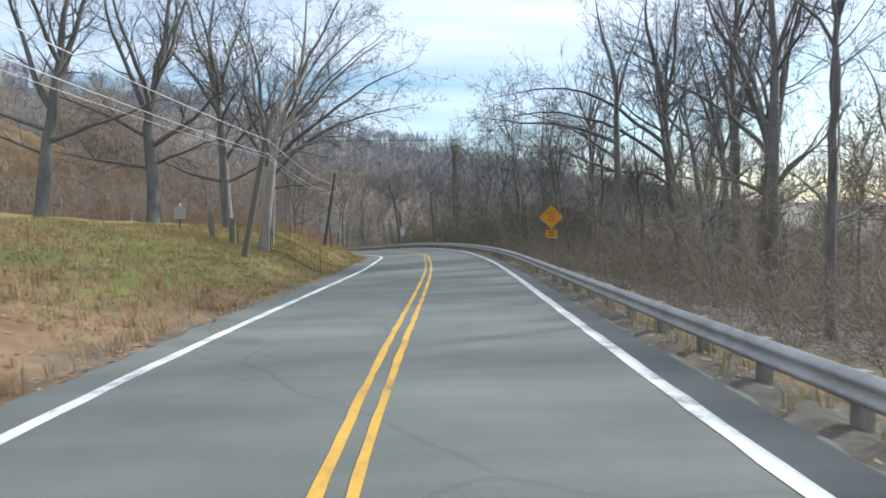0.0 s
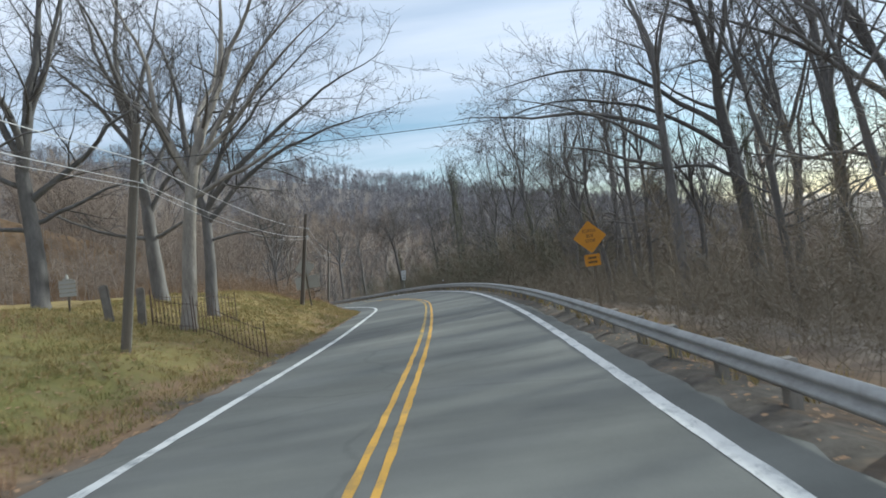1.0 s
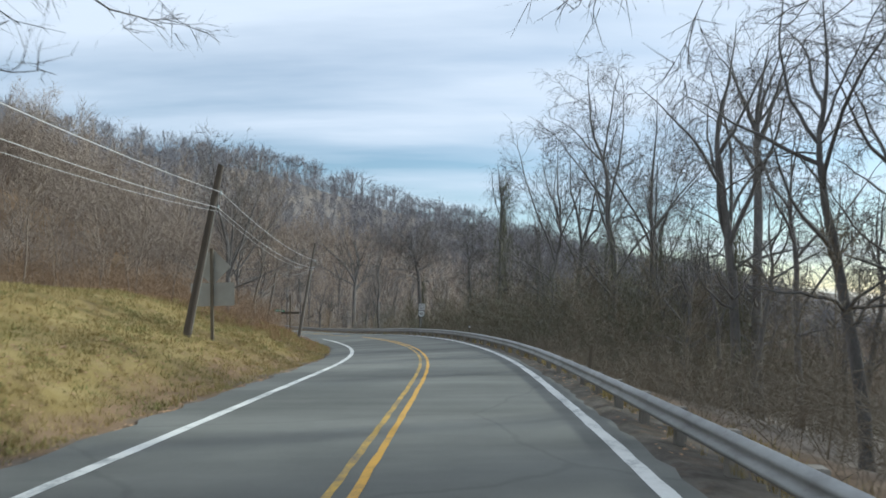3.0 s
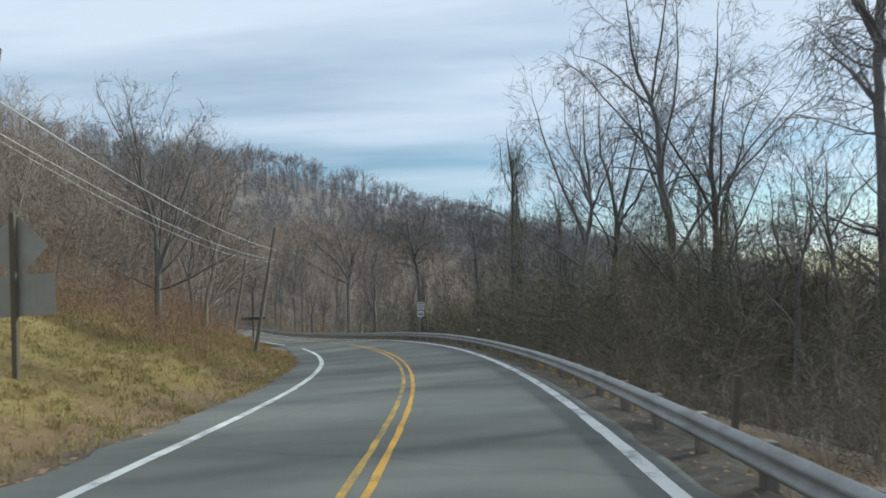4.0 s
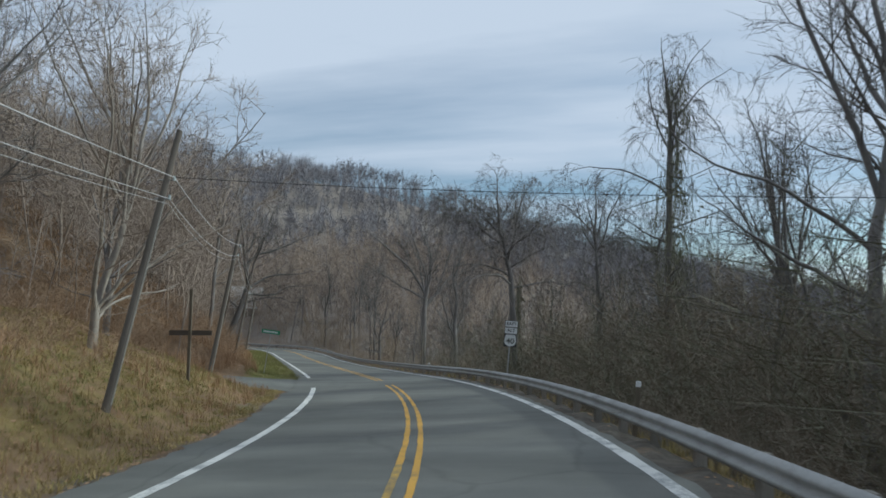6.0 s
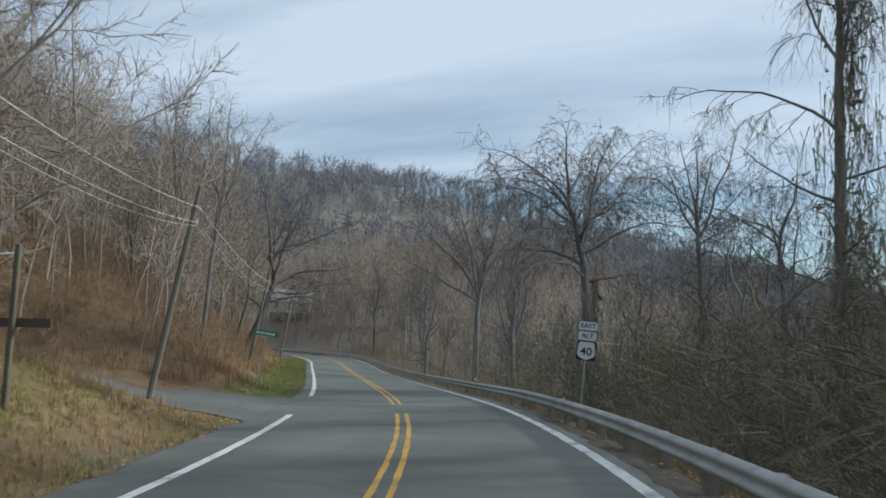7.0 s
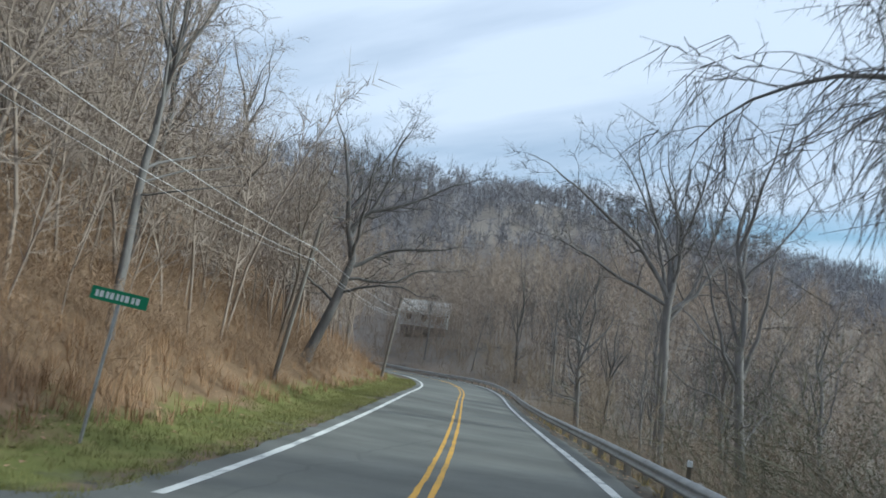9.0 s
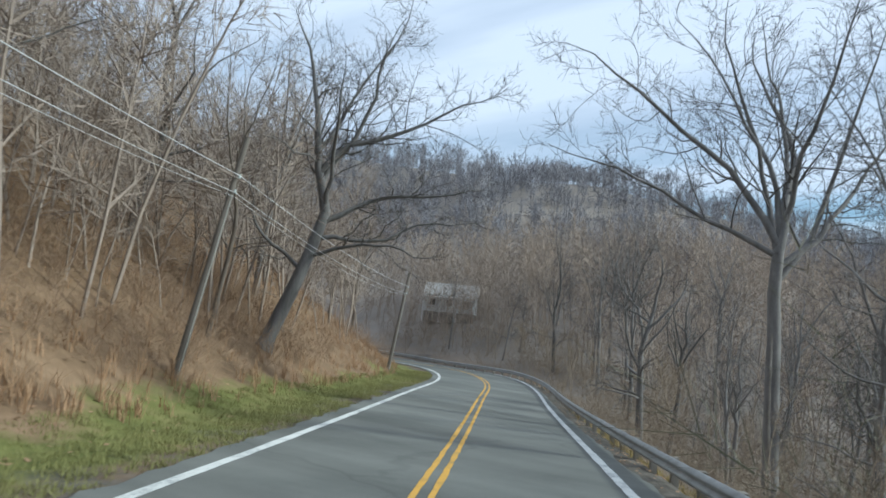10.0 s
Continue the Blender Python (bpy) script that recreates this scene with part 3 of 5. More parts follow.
def tubes(branches, sides_by_level):
    """Vertices and triangles of tapered tubes; a twig whose end is 0 thick runs out in a point."""
    vs, fs, count = [], [], 0
    slim = [b for b in branches if b[3] == 4]
    if slim:
        # the finest twigs: one slender three-cornered sliver each
        a, b, w = np.array([q[0][0] for q in slim]), np.array([q[0][-1] for q in slim]), np.array([q[1] for q in slim])
        side = np.cross(b - a, np.random.RandomState(len(slim)).normal(0, 1, a.shape))
        side *= (w / (np.linalg.norm(side, axis=1) + 1e-9))[:, None]
        vs.append(np.stack([a - side, a + side, b], 1).reshape(-1, 3))
        fs.append(np.arange(3 * len(slim)).reshape(-1, 3))
        count = 3 * len(slim)
    slim = [b for b in branches if b[3] == 5]
    if slim:
        # twigs that keep some width to their end: two triangles each
        a, b, w, e = np.array([q[0][0] for q in slim]), np.array([q[0][-1] for q in slim]), np.array([q[1] for q in slim]), np.array([q[2] for q in slim])
        side = np.cross(b - a, np.random.RandomState(len(slim)).normal(0, 1, a.shape))
        side /= np.linalg.norm(side, axis=1)[:, None] + 1e-9
        w, e = side * w[:, None], side * e[:, None]
        vs.append(np.stack([a - w, a + w, b + e, b - e], 1).reshape(-1, 3))
        i = count + 4 * np.arange(len(slim))
        fs += [np.stack([i, i + 1, i + 2], -1), np.stack([i, i + 2, i + 3], -1)]
        count += 4 * len(slim)
    for pts, r0, r1, level in branches:
        if level >= 4:
            continue
        k, n = sides_by_level[level], len(pts)
        d = np.gradient(pts, axis=0)
        d /= np.linalg.norm(d, axis=1)[:, None] + 1e-9
        ref = np.array((1.0, 0.13, 0.0)) if abs(d[0, 2]) > 0.8 else np.array((0.0, 0.1, 1.0))
        h = np.cross(d, ref)
        h /= np.linalg.norm(h, axis=1)[:, None] + 1e-9
        g = np.cross(d, h)
        u = np.linspace(0, 1, n)
        rad = r0 + (r1 - r0) * u ** (1.2 if level == 0 else 1.0)
        if level == 0 and pts[0, 2] < 0:
            rad[0] *= 1.5
        a = np.arange(k) * 2 * np.pi / k
        ring = pts[:, None] + rad[:, None, None] * (h[:, None] * np.cos(a)[:, None] + g[:, None] * np.sin(a)[:, None])
        rings = n - 1 if r1 == 0.0 else n
        vs.append(ring[:rings].reshape(-1, 3))
        i = count + np.arange(rings - 1)[:, None] * k + np.arange(k)
        j = count + np.arange(rings - 1)[:, None] * k + (np.arange(k) + 1) % k
        fs += [np.stack([i, j, j + k], -1).reshape(-1, 3), np.stack([i, j + k, i + k], -1).reshape(-1, 3)]
        count += rings * k
        if r1 == 0.0:
            vs.append(pts[-1:])
            last = count - k + np.arange(k)
            fs.append(np.stack([last, count - k + (np.arange(k) + 1) % k, np.full(k, count)], -1))
            count += 1
    return np.vstack(vs), np.vstack(fs)


def tilted(tilt, azimuth):
    a, b = radians(tilt), radians(azimuth)
    return np.array((math.sin(a) * math.cos(b), math.sin(a) * math.sin(b), math.cos(a)))


def spread_tree(seed, trunk, radius, mains, lean=(0.0, 0.0), crook=0.10, lift=0.05, droop=0.0, twig_r=0.008, dens=0.8, fine=1, reach=1.0, slim=1.0):
    """Branches of a tree whose trunk forks into main limbs: (where on the trunk, tilt, azimuth, length, further tilt along its way)."""
    r = np.random.RandomState(seed)
    stem = bend_path(r, (0, 0, -0.4), (lean[0], lean[1], 1), trunk + 0.4, 7, 0.03, 0.01)
    out, thirds = [(stem, radius, radius * 0.70, 0)], []
    longest, leader = max(m[3] for m in mains), None
    for at, tilt, azimuth, length, bend in sorted(mains, key=lambda m: (m[0] < 1, m[1])):
        # the straightest limb leads the trunk on; others leave it higher up or lower down
        if leader is not None and at >= 1:
            at = 1 + (at - 1 if at > 1 else r.uniform(0.0, 0.34))
            x = (at - 1) * 10
            i = min(int(x), 9)
            p = leader[i] + (leader[i + 1] - leader[i]) * (x - i)
            length = length * (1 - 0.45 * (at - 1))
        else:
            x = min(at, 1) * 7
            i = min(int(x), 6)
            p = stem[i] + (stem[i + 1] - stem[i]) * (x - i)
        pts, sway = [p], r.normal(0, 1, 3)
        for k in range(10):
            sway = 0.6 * sway + r.normal(0, 1, 3)
            w = tilted(tilt + bend * (k + 0.5) / 10, azimuth) + sway * crook
            p = p + w / np.linalg.norm(w) * length / 10
            pts.append(p)
        limb = np.array(pts)
        thick = radius * (0.16 + 0.36 * length / longest) * r.uniform(0.8, 1.1) * slim
        if leader is None:
            leader, thick = limb, radius * 0.70
        out.append((limb, thick, 0.010, 1))
        for b in range(max(4, int(length / 0.62 * dens))):
            u = 0.14 + 0.86 * (b + r.uniform(0, 0.9)) / max(4, int(length / 0.62 * dens))
            x = min(u, 0.999) * 10
            i = int(x)
            p, d = limb[i] + (limb[i + 1] - limb[i]) * (x - i), limb[i + 1] - limb[i]
            ln = length * (0.20 + 0.30 * (1 - u)) * r.uniform(0.55, 1.15) * reach
            br = bend_path(r, p, sideways(r, d, r.uniform(32, 62)), ln, 5, crook * 1.8, lift - 0.25 * droop)
            tb = max(thick * (1 - u) * 0.42, 0.013)
            out.append((br, tb, twig_r * 0.8, 2))
            for c in range(int(ln / 0.42) + 2):
                v = 0.15 + 0.85 * r.uniform()
                x = min(v, 0.999) * 5
                i = int(x)
                q, e = br[i] + (br[i + 1] - br[i]) * (x - i), br[i + 1] - br[i]
                lc = max(ln * 0.45 * (1.15 - 0.6 * v) * r.uniform(0.6, 1.2), 0.4)
                tw = bend_path(r, q, sideways(r, e, r.uniform(28, 58)), lc, 3, crook * 2.0, lift - 0.45 * droop)
                w = np.linspace(max(tb * 0.4 * (1 - v), twig_r * 1.25), twig_r * 0.7, 4)
                out += [(tw[k:k + 2], w[k], w[k + 1], 5) for k in range(3)]
                thirds.append(tw)
    # twigs and their finest ends
    a = np.concatenate([np.repeat(tw[None], int(np.linalg.norm(tw[-1] - tw[0]) / 0.24) + 2, 0) for tw in thirds])
    n = len(a)
    v = np.clip(r.uniform(0.1, 1.05, n), 0, 0.999) * 3
    i, k = v.astype(int), np.arange(n)
    p = a[k, i] + (a[k, i + 1] - a[k, i]) * (v - i)[:, None]
    d = a[k, i + 1] - a[k, i]
    d /= np.linalg.norm(d, axis=1)[:, None] + 1e-9
    g = r.normal(0, 1, (n, 3))
    g /= np.linalg.norm(g, axis=1)[:, None]
    w = d * 0.75 + g * 0.8 + (0, 0, lift * 2 - droop * 1.6)
    w /= np.linalg.norm(w, axis=1)[:, None]
    ends = p + w * r.uniform(0.22, 0.7, (n, 1)) * (1 + 0.8 * droop)
    out += [(np.array([b, e]), twig_r * 0.85, twig_r * 0.3, 5) for b, e in zip(p, ends)]
    for m in range(fine):
        q = p + (ends - p) * r.uniform(0.3, 1.0, (n, 1))
        g = r.normal(0, 1, (n, 3))
        g /= np.linalg.norm(g, axis=1)[:, None]
        tip = q + (w * 0.8 + g * 0.7 + (0, 0, lift - droop)) * r.uniform(0.1, 0.3, (n, 1))
        out += [(np.array([b, e]), twig_r * 0.6, 0.0, 4) for b, e in zip(q, tip)]
    return out


def random_mains(seed, length, n=7, tilt=(6, 36), low=3, bend=8):
    """Main limbs set round a trunk, with a few lower side limbs."""
    r = np.random.RandomState(seed)
    got = [(1.0, r.uniform(1, 6), r.uniform(0, 360), length, 0)]
    for k in range(n):
        q = (k + 0.5) / n
        got.append((r.uniform(0.8, 1.5), tilt[0] + (tilt[1] - tilt[0]) * q, 137.5 * k + r.uniform(-25, 25), length * r.uniform(0.72, 1.0) * (1 - 0.25 * q), bend * r.uniform(-0.8, 1.6)))
    for k in range(low):
        got.append((r.uniform(0.5, 0.82), r.uniform(55, 80), r.uniform(0, 360), length * r.uniform(0.35, 0.55), r.uniform(-20, 15)))
    return got


def spread_meshes(seed, bark, twigs, **kw):
    br = spread_tree(seed, **kw)
    return (mesh_from("trunk", *tubes([b for b in br if b[3] <= 1], {0: 10, 1: 6}), bark, True),
            mesh_from("crown", *tubes([b for b in br if b[3] > 1], {2: 3}), twigs, False))


def plant(meshes, x, y, label, category="tree", scale=1.0, turn=0.0, tip=(0.0, 0.0), group="", name="bare_tree", sink=0.1):
    tree = hold(name, pose(x, y, land_z(x, y) - sink, tip[0], tip[1], turn) @ Matrix.Scale(scale, 4))
    part("trunk", meshes[0], None, tree)
    part("crown", meshes[1], None, tree)
    return tagged(tree, label, category, group=group)


FOREST = [spread_meshes(10 + n, BARK, TWIG, trunk=tr, radius=rr, mains=random_mains(10 + n, ln, k, (6, 34), 3), crook=0.13, twig_r=0.0085)
          for n, (tr, rr, ln, k) in enumerate([(6.5, 0.17, 8.5, 5), (8.0, 0.2, 9.0, 6), (5.0, 0.14, 7.5, 5), (6.0, 0.22, 10.0, 6), (5.0, 0.12, 6.5, 4), (8.5, 0.24, 9.5, 7)])]
VINED = [spread_meshes(40 + n, BARK, TWIG, trunk=tr, radius=0.17, mains=random_mains(40 + n, ln, 6, (5, 40), 4, 40), crook=0.15, lift=0.02, droop=0.45, twig_r=0.008, fine=2)
         for n, (tr, ln) in enumerate(((6.0, 7.0), (5.0, 6.0)))]
HILLSIDE = [spread_meshes(60 + n, BARK_BROWN, TWIG_WARM, trunk=tr, radius=0.13, mains=random_mains(60 + n, ln, k, (8, 42), 3), crook=0.16, twig_r=0.008)
            for n, (tr, ln, k) in enumerate([(5.0, 8.0, 5), (3.5, 7.5, 6), (5.5, 8.5, 5), (3.0, 6.0, 5)])]


def scatter(seed, count, s_range, d_range, side, gap, bias=1.0):
    """Places beside the road: stations and distances beyond the white line, no two nearer than gap."""
    r, got = np.random.RandomState(seed), []
    tries = 0
    while len(got) < count and tries < count * 40:
        tries += 1
        s, d = r.uniform(*s_range), d_range[0] + (d_range[1] - d_range[0]) * r.uniform() ** bias
        p = on_road(s, side * (HALF + d))
        if all((p[0] - q[0]) ** 2 + (p[1] - q[1]) ** 2 > gap * gap for q in got):
            got.append((p[0], p[1]))
    return got


KEEP_CLEAR = []  # x, y, radius round the single big trees


def roomy(pts):
    return [(x, y) for x, y in pts if all((x - a) ** 2 + (y - b) ** 2 > c * c for a, b, c in KEEP_CLEAR)]


def joined(name, kinds, places, material, label, category, seed):
    """One mesh out of many small plants: kinds are vertex and face arrays."""
    r = np.random.RandomState(seed)
    vs, fs, count = [], [], 0
    for x, y, z, size in places:
        v, f = kinds[r.randint(len(kinds))]
        a = r.uniform(0, 6.28)
        c, s = math.cos(a), math.sin(a)
        w = np.stack([v[:, 0] * c - v[:, 1] * s, v[:, 0] * s + v[:, 1] * c, v[:, 2] * r.uniform(0.85, 1.15)], -1) * size + (x, y, z)
        vs.append(w)
        fs.append(f + count)
        count += len(v)
    me = mesh_from(name, np.vstack(vs), np.vstack(fs), material)
    return tagged(new(name, me), label, category, kind="stuff")


def thin_tree(seed, branches, twigs, r_stem=0.014, r_branch=0.006):
    """A cheap tree of unit height: a stem, bent branches and straight twigs."""
    r = np.random.RandomState(seed)
    stem = bend_path(r, (0, 0, 0), (0, 0, 1), 0.92, 4, 0.11, 0.03)
    br = [(stem, r_stem, r_stem * 0.25, 0)]
    for n in range(branches):
        u = r.uniform(0.22, 0.97)
        x = u * 4
        i = min(int(x), 3)
        p = stem[i] + (stem[i + 1] - stem[i]) * (x - i)
        ln = 0.36 * (1.15 - 0.65 * u) * r.uniform(0.6, 1.1)
        limb = bend_path(r, p, sideways(r, stem[i + 1] - stem[i], 68 - 40 * u), ln, 2, 0.25, 0.12)
        br += [(limb[:2], r_branch, 0.0, 4), (limb[1:] - (limb[1] - limb[0]) * 0.2, r_branch * 0.6, 0.0, 4)]
        for m in range(twigs):
            q = limb[0] + (limb[-1] - limb[0]) * r.uniform(0.15, 1)
            br.append((np.array([q, q + sideways(r, limb[-1] - limb[0], r.uniform(20, 75)) * ln * r.uniform(0.25, 0.7)]), r_branch * 0.5, 0.0, 4))
    return tubes(br, {0: 3, 3: 3, 4: 3})


def crown_tree(seed, spikes=48):
    """A far tree of unit height: a stem and a rounded head of thin spikes."""
    r = np.random.RandomState(seed)
    br = [(np.array([(0, 0, 0), (r.normal(0, 0.02), r.normal(0, 0.02), 0.7)]), 0.012, 0.0, 4)]
    for n in range(spikes):
        u = r.uniform(0.15, 0.62)
        p = np.array((r.normal(0, 0.04), r.normal(0, 0.04), u))
        a, e = r.uniform(0, 6.28), r.uniform(-0.1, 1.5)
        w = np.array((math.cos(a) * math.cos(e), math.sin(a) * math.cos(e), math.sin(e)))
        br.append((np.array([p, p + w * r.uniform(0.15, 0.42)]), 0.0074, 0.0, 4))
    return tubes(br, {4: 3})


def crest_tree(seed):
    """A tree of the skyline, of unit height: a clear stem, rising limbs and a rounded head of fine twigs."""
    r = np.random.RandomState(seed)
    br, clear = [], r.uniform(0.22, 0.4)
    stem = bend_path(r, (0, 0, 0), (0, 0, 1), 0.8, 3, 0.05, 0.02)
    br.append((stem, 0.014, 0.004, 1))
    for n in range(13):
        a, u = r.uniform(0, 6.28), r.uniform(clear, 0.75)
        q = np.array((r.normal(0, 0.01), r.normal(0, 0.01), u))
        e = r.uniform(0.3, 1.4)
        tip = np.array((math.cos(a) * math.cos(e) * 0.36, math.sin(a) * math.cos(e) * 0.36, 0.56 + math.sin(e) * 0.42)) * r.uniform(0.85, 1.05)
        br.append((np.array([q, tip]), 0.006, 0.003, 5))
        for m in range(10):
            p = q + (tip - q) * r.uniform(0.35, 1.0)
            w = (tip - q) / np.linalg.norm(tip - q) + r.normal(0, 0.55, 3)
            br.append((np.array([p, p + w * r.uniform(0.05, 0.15)]), 0.0034, 0.0, 4))
    return tubes(br, {1: 4})


def far_woods():
    r = np.random.RandomState(31)
    kinds = [crown_tree(n) for n in range(9)]
    pts = []
    while len(pts) < 7000:
        x, y = r.uniform(-420, 160), r.uniform(120, 480)
        crest = np.interp(x, [-900, -420, -260, -172, -118, -60, 20, 120], [150, 260, 330, 384, 372, 420, 470, 520])
        if y > crest - 10 or math.hypot(x + 15, y - 60) < 100:
            continue
        pts.append((x, y))
    xy = np.array(pts)
    z, s, o = land(xy[:, 0], xy[:, 1])
    keep = np.abs(o) > 14
    near = np.hypot(xy[:, 0] + 15, xy[:, 1] - 60) < 185
    mid = [thin_tree(50 + n, 21, 11, 0.0066, 0.0028) for n in range(6)]
    places = [(x, y, h - 0.3, sz) for (x, y), h, sz in zip(xy[keep & near], z[keep & near], r.uniform(8, 15, len(z)))]
    joined("valley_woods", [thin_tree(70 + n, 18, 8, 0.0070, 0.0036) for n in range(6)], places, MID_WOOD, "brown bare woods covering the valley side", "woods", 42)
    below = np.interp(xy[:, 0], [-900, -420, -260, -172, -118, -60, 20, 120], [150, 260, 330, 384, 372, 420, 470, 520]) - xy[:, 1]
    size = r.uniform(8, 14, len(z)) * np.interp(below, [10, 60], [0.7, 1.0])
    places = [(x, y, h - 0.3, sz) for (x, y), h, sz in zip(xy[keep & ~near], z[keep & ~near], size[keep & ~near])]
    joined("far_woods", kinds, places, HAZED_WOOD, "bare woods covering the far hillside, coloured blue-grey for haze", "woods", 32)
    xs = np.arange(-420, 160, 1.0) + r.uniform(-0.8, 0.8, 580)
    ys = np.interp(xs, [-900, -420, -260, -172, -118, -60, 20, 120], [150, 260, 330, 384, 372, 420, 470, 520]) + r.uniform(-14, 16, len(xs))
    keep = bumps(xs, ys, 55, 12) > -0.9
    xs, ys = xs[keep], ys[keep]
    high = 14 + 2.5 * bumps(xs, ys, 40, 13) + r.uniform(-2, 2, len(xs))
    joined("skyline_woods", [crest_tree(400 + n) for n in range(8)], [(x, y, z - 0.3, q) for x, y, z, q in zip(xs, ys, land(xs, ys)[0], high)], HAZED_WOOD, "row of bare trees standing on the far ridge against the sky", "woods", 43)
    # nearer woods behind the single trees
    pts = scatter(33, 420, (20, 240), (20, 90), 1, 2.0) + scatter(35, 150, (-10, 105), (58, 120), -1, 2.8)
    xy = np.array(pts)
    z, s, o = land(xy[:, 0], xy[:, 1])
    keep = np.abs(o) > 20
    places = [(x, y, h - 0.3, sz) for (x, y), h, sz, k in zip(xy, z, r.uniform(9, 16, len(z)), keep) if k]
    joined("bare_woods", mid, places, MID_WOOD, "bare woods behind the roadside trees", "woods", 36)
    pts = scatter(34, 500, (114, 240), (6, 75), -1, 1.15, 1.3) + scatter(39, 110, (168, 235), (5, 40), 1, 1.8) + scatter(44, 230, (152, 242), (6, 75), 1, 1.4) + scatter(40, 230, (108, 140), (7, 30), -1, 0.9)
    xy = np.array([p for p in pts if math.hypot(p[0] + 71, p[1] - 184) > 5.0])
    z, s, o = land(xy[:, 0], xy[:, 1])
    keep = np.abs(o) > 9.5
    places = [(x, y, h - 0.3, sz) for (x, y), h, sz, k in zip(xy, z, r.uniform(5, 13, len(z)), keep) if k]
    xy = np.array(scatter(37, 210, (70, 99), (9, 46), -1, 1.4))
    z = land(xy[:, 0], xy[:, 1])[0]
    joined("field_end_woods", mid, [(x, y, h - 0.3, sz) for (x, y), h, sz in zip(xy, z, r.uniform(3.5, 7.5, len(z)))], DULL_WOOD, "low bare woods at the end of the field", "woods", 41)
    for k in range(60):
        q, e = 5.5 + 16 * r.uniform() ** 1.3, r.uniform(-9, 9)
        x, y = -71 + 0.566 * q - 0.825 * e, 184 - 0.825 * q - 0.566 * e
        if abs(road_coords([x], [y])[1][0]) > 5.5:
            places.append((x, y, land_z(x, y) - 0.2, r.uniform(4.0, 9.0)))
    joined("hillside_woods", mid, places, TWIG_WARM, "warm brown bare woods covering the slope above the road", "woods", 38)


def shrub(seed, stems=8, droop=0.0, thick=1.0):
    r = np.random.RandomState(seed)
    br = []
    for n in range(stems):
        a, e = r.uniform(0, 6.28), r.uniform(0.7, 1.45)
        w = np.array((math.cos(a) * math.cos(e), math.sin(a) * math.cos(e), math.sin(e)))
        st = bend_path(r, (r.normal(0, 0.1), r.normal(0, 0.1), 0), w, r.uniform(0.6, 1.05), 2, 0.2, -droop)
        br += [(st[:2], 0.0032 * thick, 0.0024 * thick, 5), (st[1:], 0.0024 * thick, 0.0012 * thick, 5)]
        for m in range(18):
            p = st[1] + (st[2] - st[1]) * r.uniform(-0.5, 1)
            br.append((np.array([p, p + sideways(r, st[2] - st[1], r.uniform(25, 70)) * r.uniform(0.12, 0.36)]), 0.0026 * (0.4 + 0.6 * thick), 0.0, 4))
    return tubes(br, {})


# ---- the single big trees ----
HEROES = {}


def big_tree(seed, x, y, label, trunk, radius, mains, bark=None, twigs=None, room=2.5, **kw):
    KEEP_CLEAR.append((x, y, room))
    HEROES[seed] = plant(spread_meshes(seed, bark or BARK, twigs or TWIG, trunk=trunk, radius=radius, mains=mains, **kw), x, y, label)
    return HEROES[seed]


# on the lawn, left of the road
big_tree(101, -19.5, 33.0, "large bare oak on the grassy bank", 5.0, 0.34,
         [(1, 16, 175, 9.5, 4), (1, 5, 0, 10.5, 3), (1, 20, 10, 9.5, 4), (0.9, 62, 185, 7, 8), (0.7, 74, 170, 5.5, -12), (0.8, 58, 5, 7, 15), (1, 32, 95, 8, 6), (1, 34, 265, 8, 6)])
big_tree(102, -15.2, 35.6, "large bare tree with a forked trunk on the lawn", 5.4, 0.34,
         [(1, 17, 180, 9.5, -4), (1, 3, 0, 10.5, 2), (1, 15, 5, 9.5, -3), (0.9, 58, 182, 7, 10), (0.62, 76, 178, 6, -14), (0.8, 56, 0, 7, 16), (0.66, 78, 20, 5, -12), (1, 30, 92, 8.5, 5), (1, 32, 268, 8.5, 5)])
big_tree(103, -13.0, 41.2, "tall bare tree with several stems behind the iron fence", 4.4, 0.36,
         [(1, 19, 180, 11.5, -10), (1, 4, 0, 12.5, 2), (0.95, 11, 5, 11.5, 3), (1, 33, 172, 9.5, 2), (0.9, 40, 15, 8.5, 6), (1, 25, 92, 9.5, 5), (1, 28, 268, 9.5, 5), (0.7, 72, 182, 6, -12), (0.7, 76, 8, 5.5, -10)])
big_tree(104, -9.9, 38.9, "bare spreading tree whose limbs reach over the road", 4.2, 0.27,
         [(0.8, 80, 0, 4.0, -8), (1, 18, 2, 11, 6), (1, 30, 5, 10.5, 16), (1, 42, 352, 10.5, 22), (0.96, 54, 8, 9.5, 24), (1, 8, 180, 10.5, 4), (1, 30, 188, 8, 8), (1, 32, 90, 8.5, 10), (1, 34, 270, 8.5, 12)], dens=1.0)
big_tree(105, -9.0, 33.6, "leaning grey-barked tree by the iron fence", 5.4, 0.27,
         [(1, 24, 0, 8.5, 8), (1, 36, 8, 8, 14), (0.95, 10, 190, 8.5, 4), (1, 46, 345, 7.5, 16), (0.86, 62, 0, 5, -4), (1, 28, 92, 7, 8), (1, 14, 350, 8.5, 4)], BARK_PALE, lean=(0.17, -0.05))
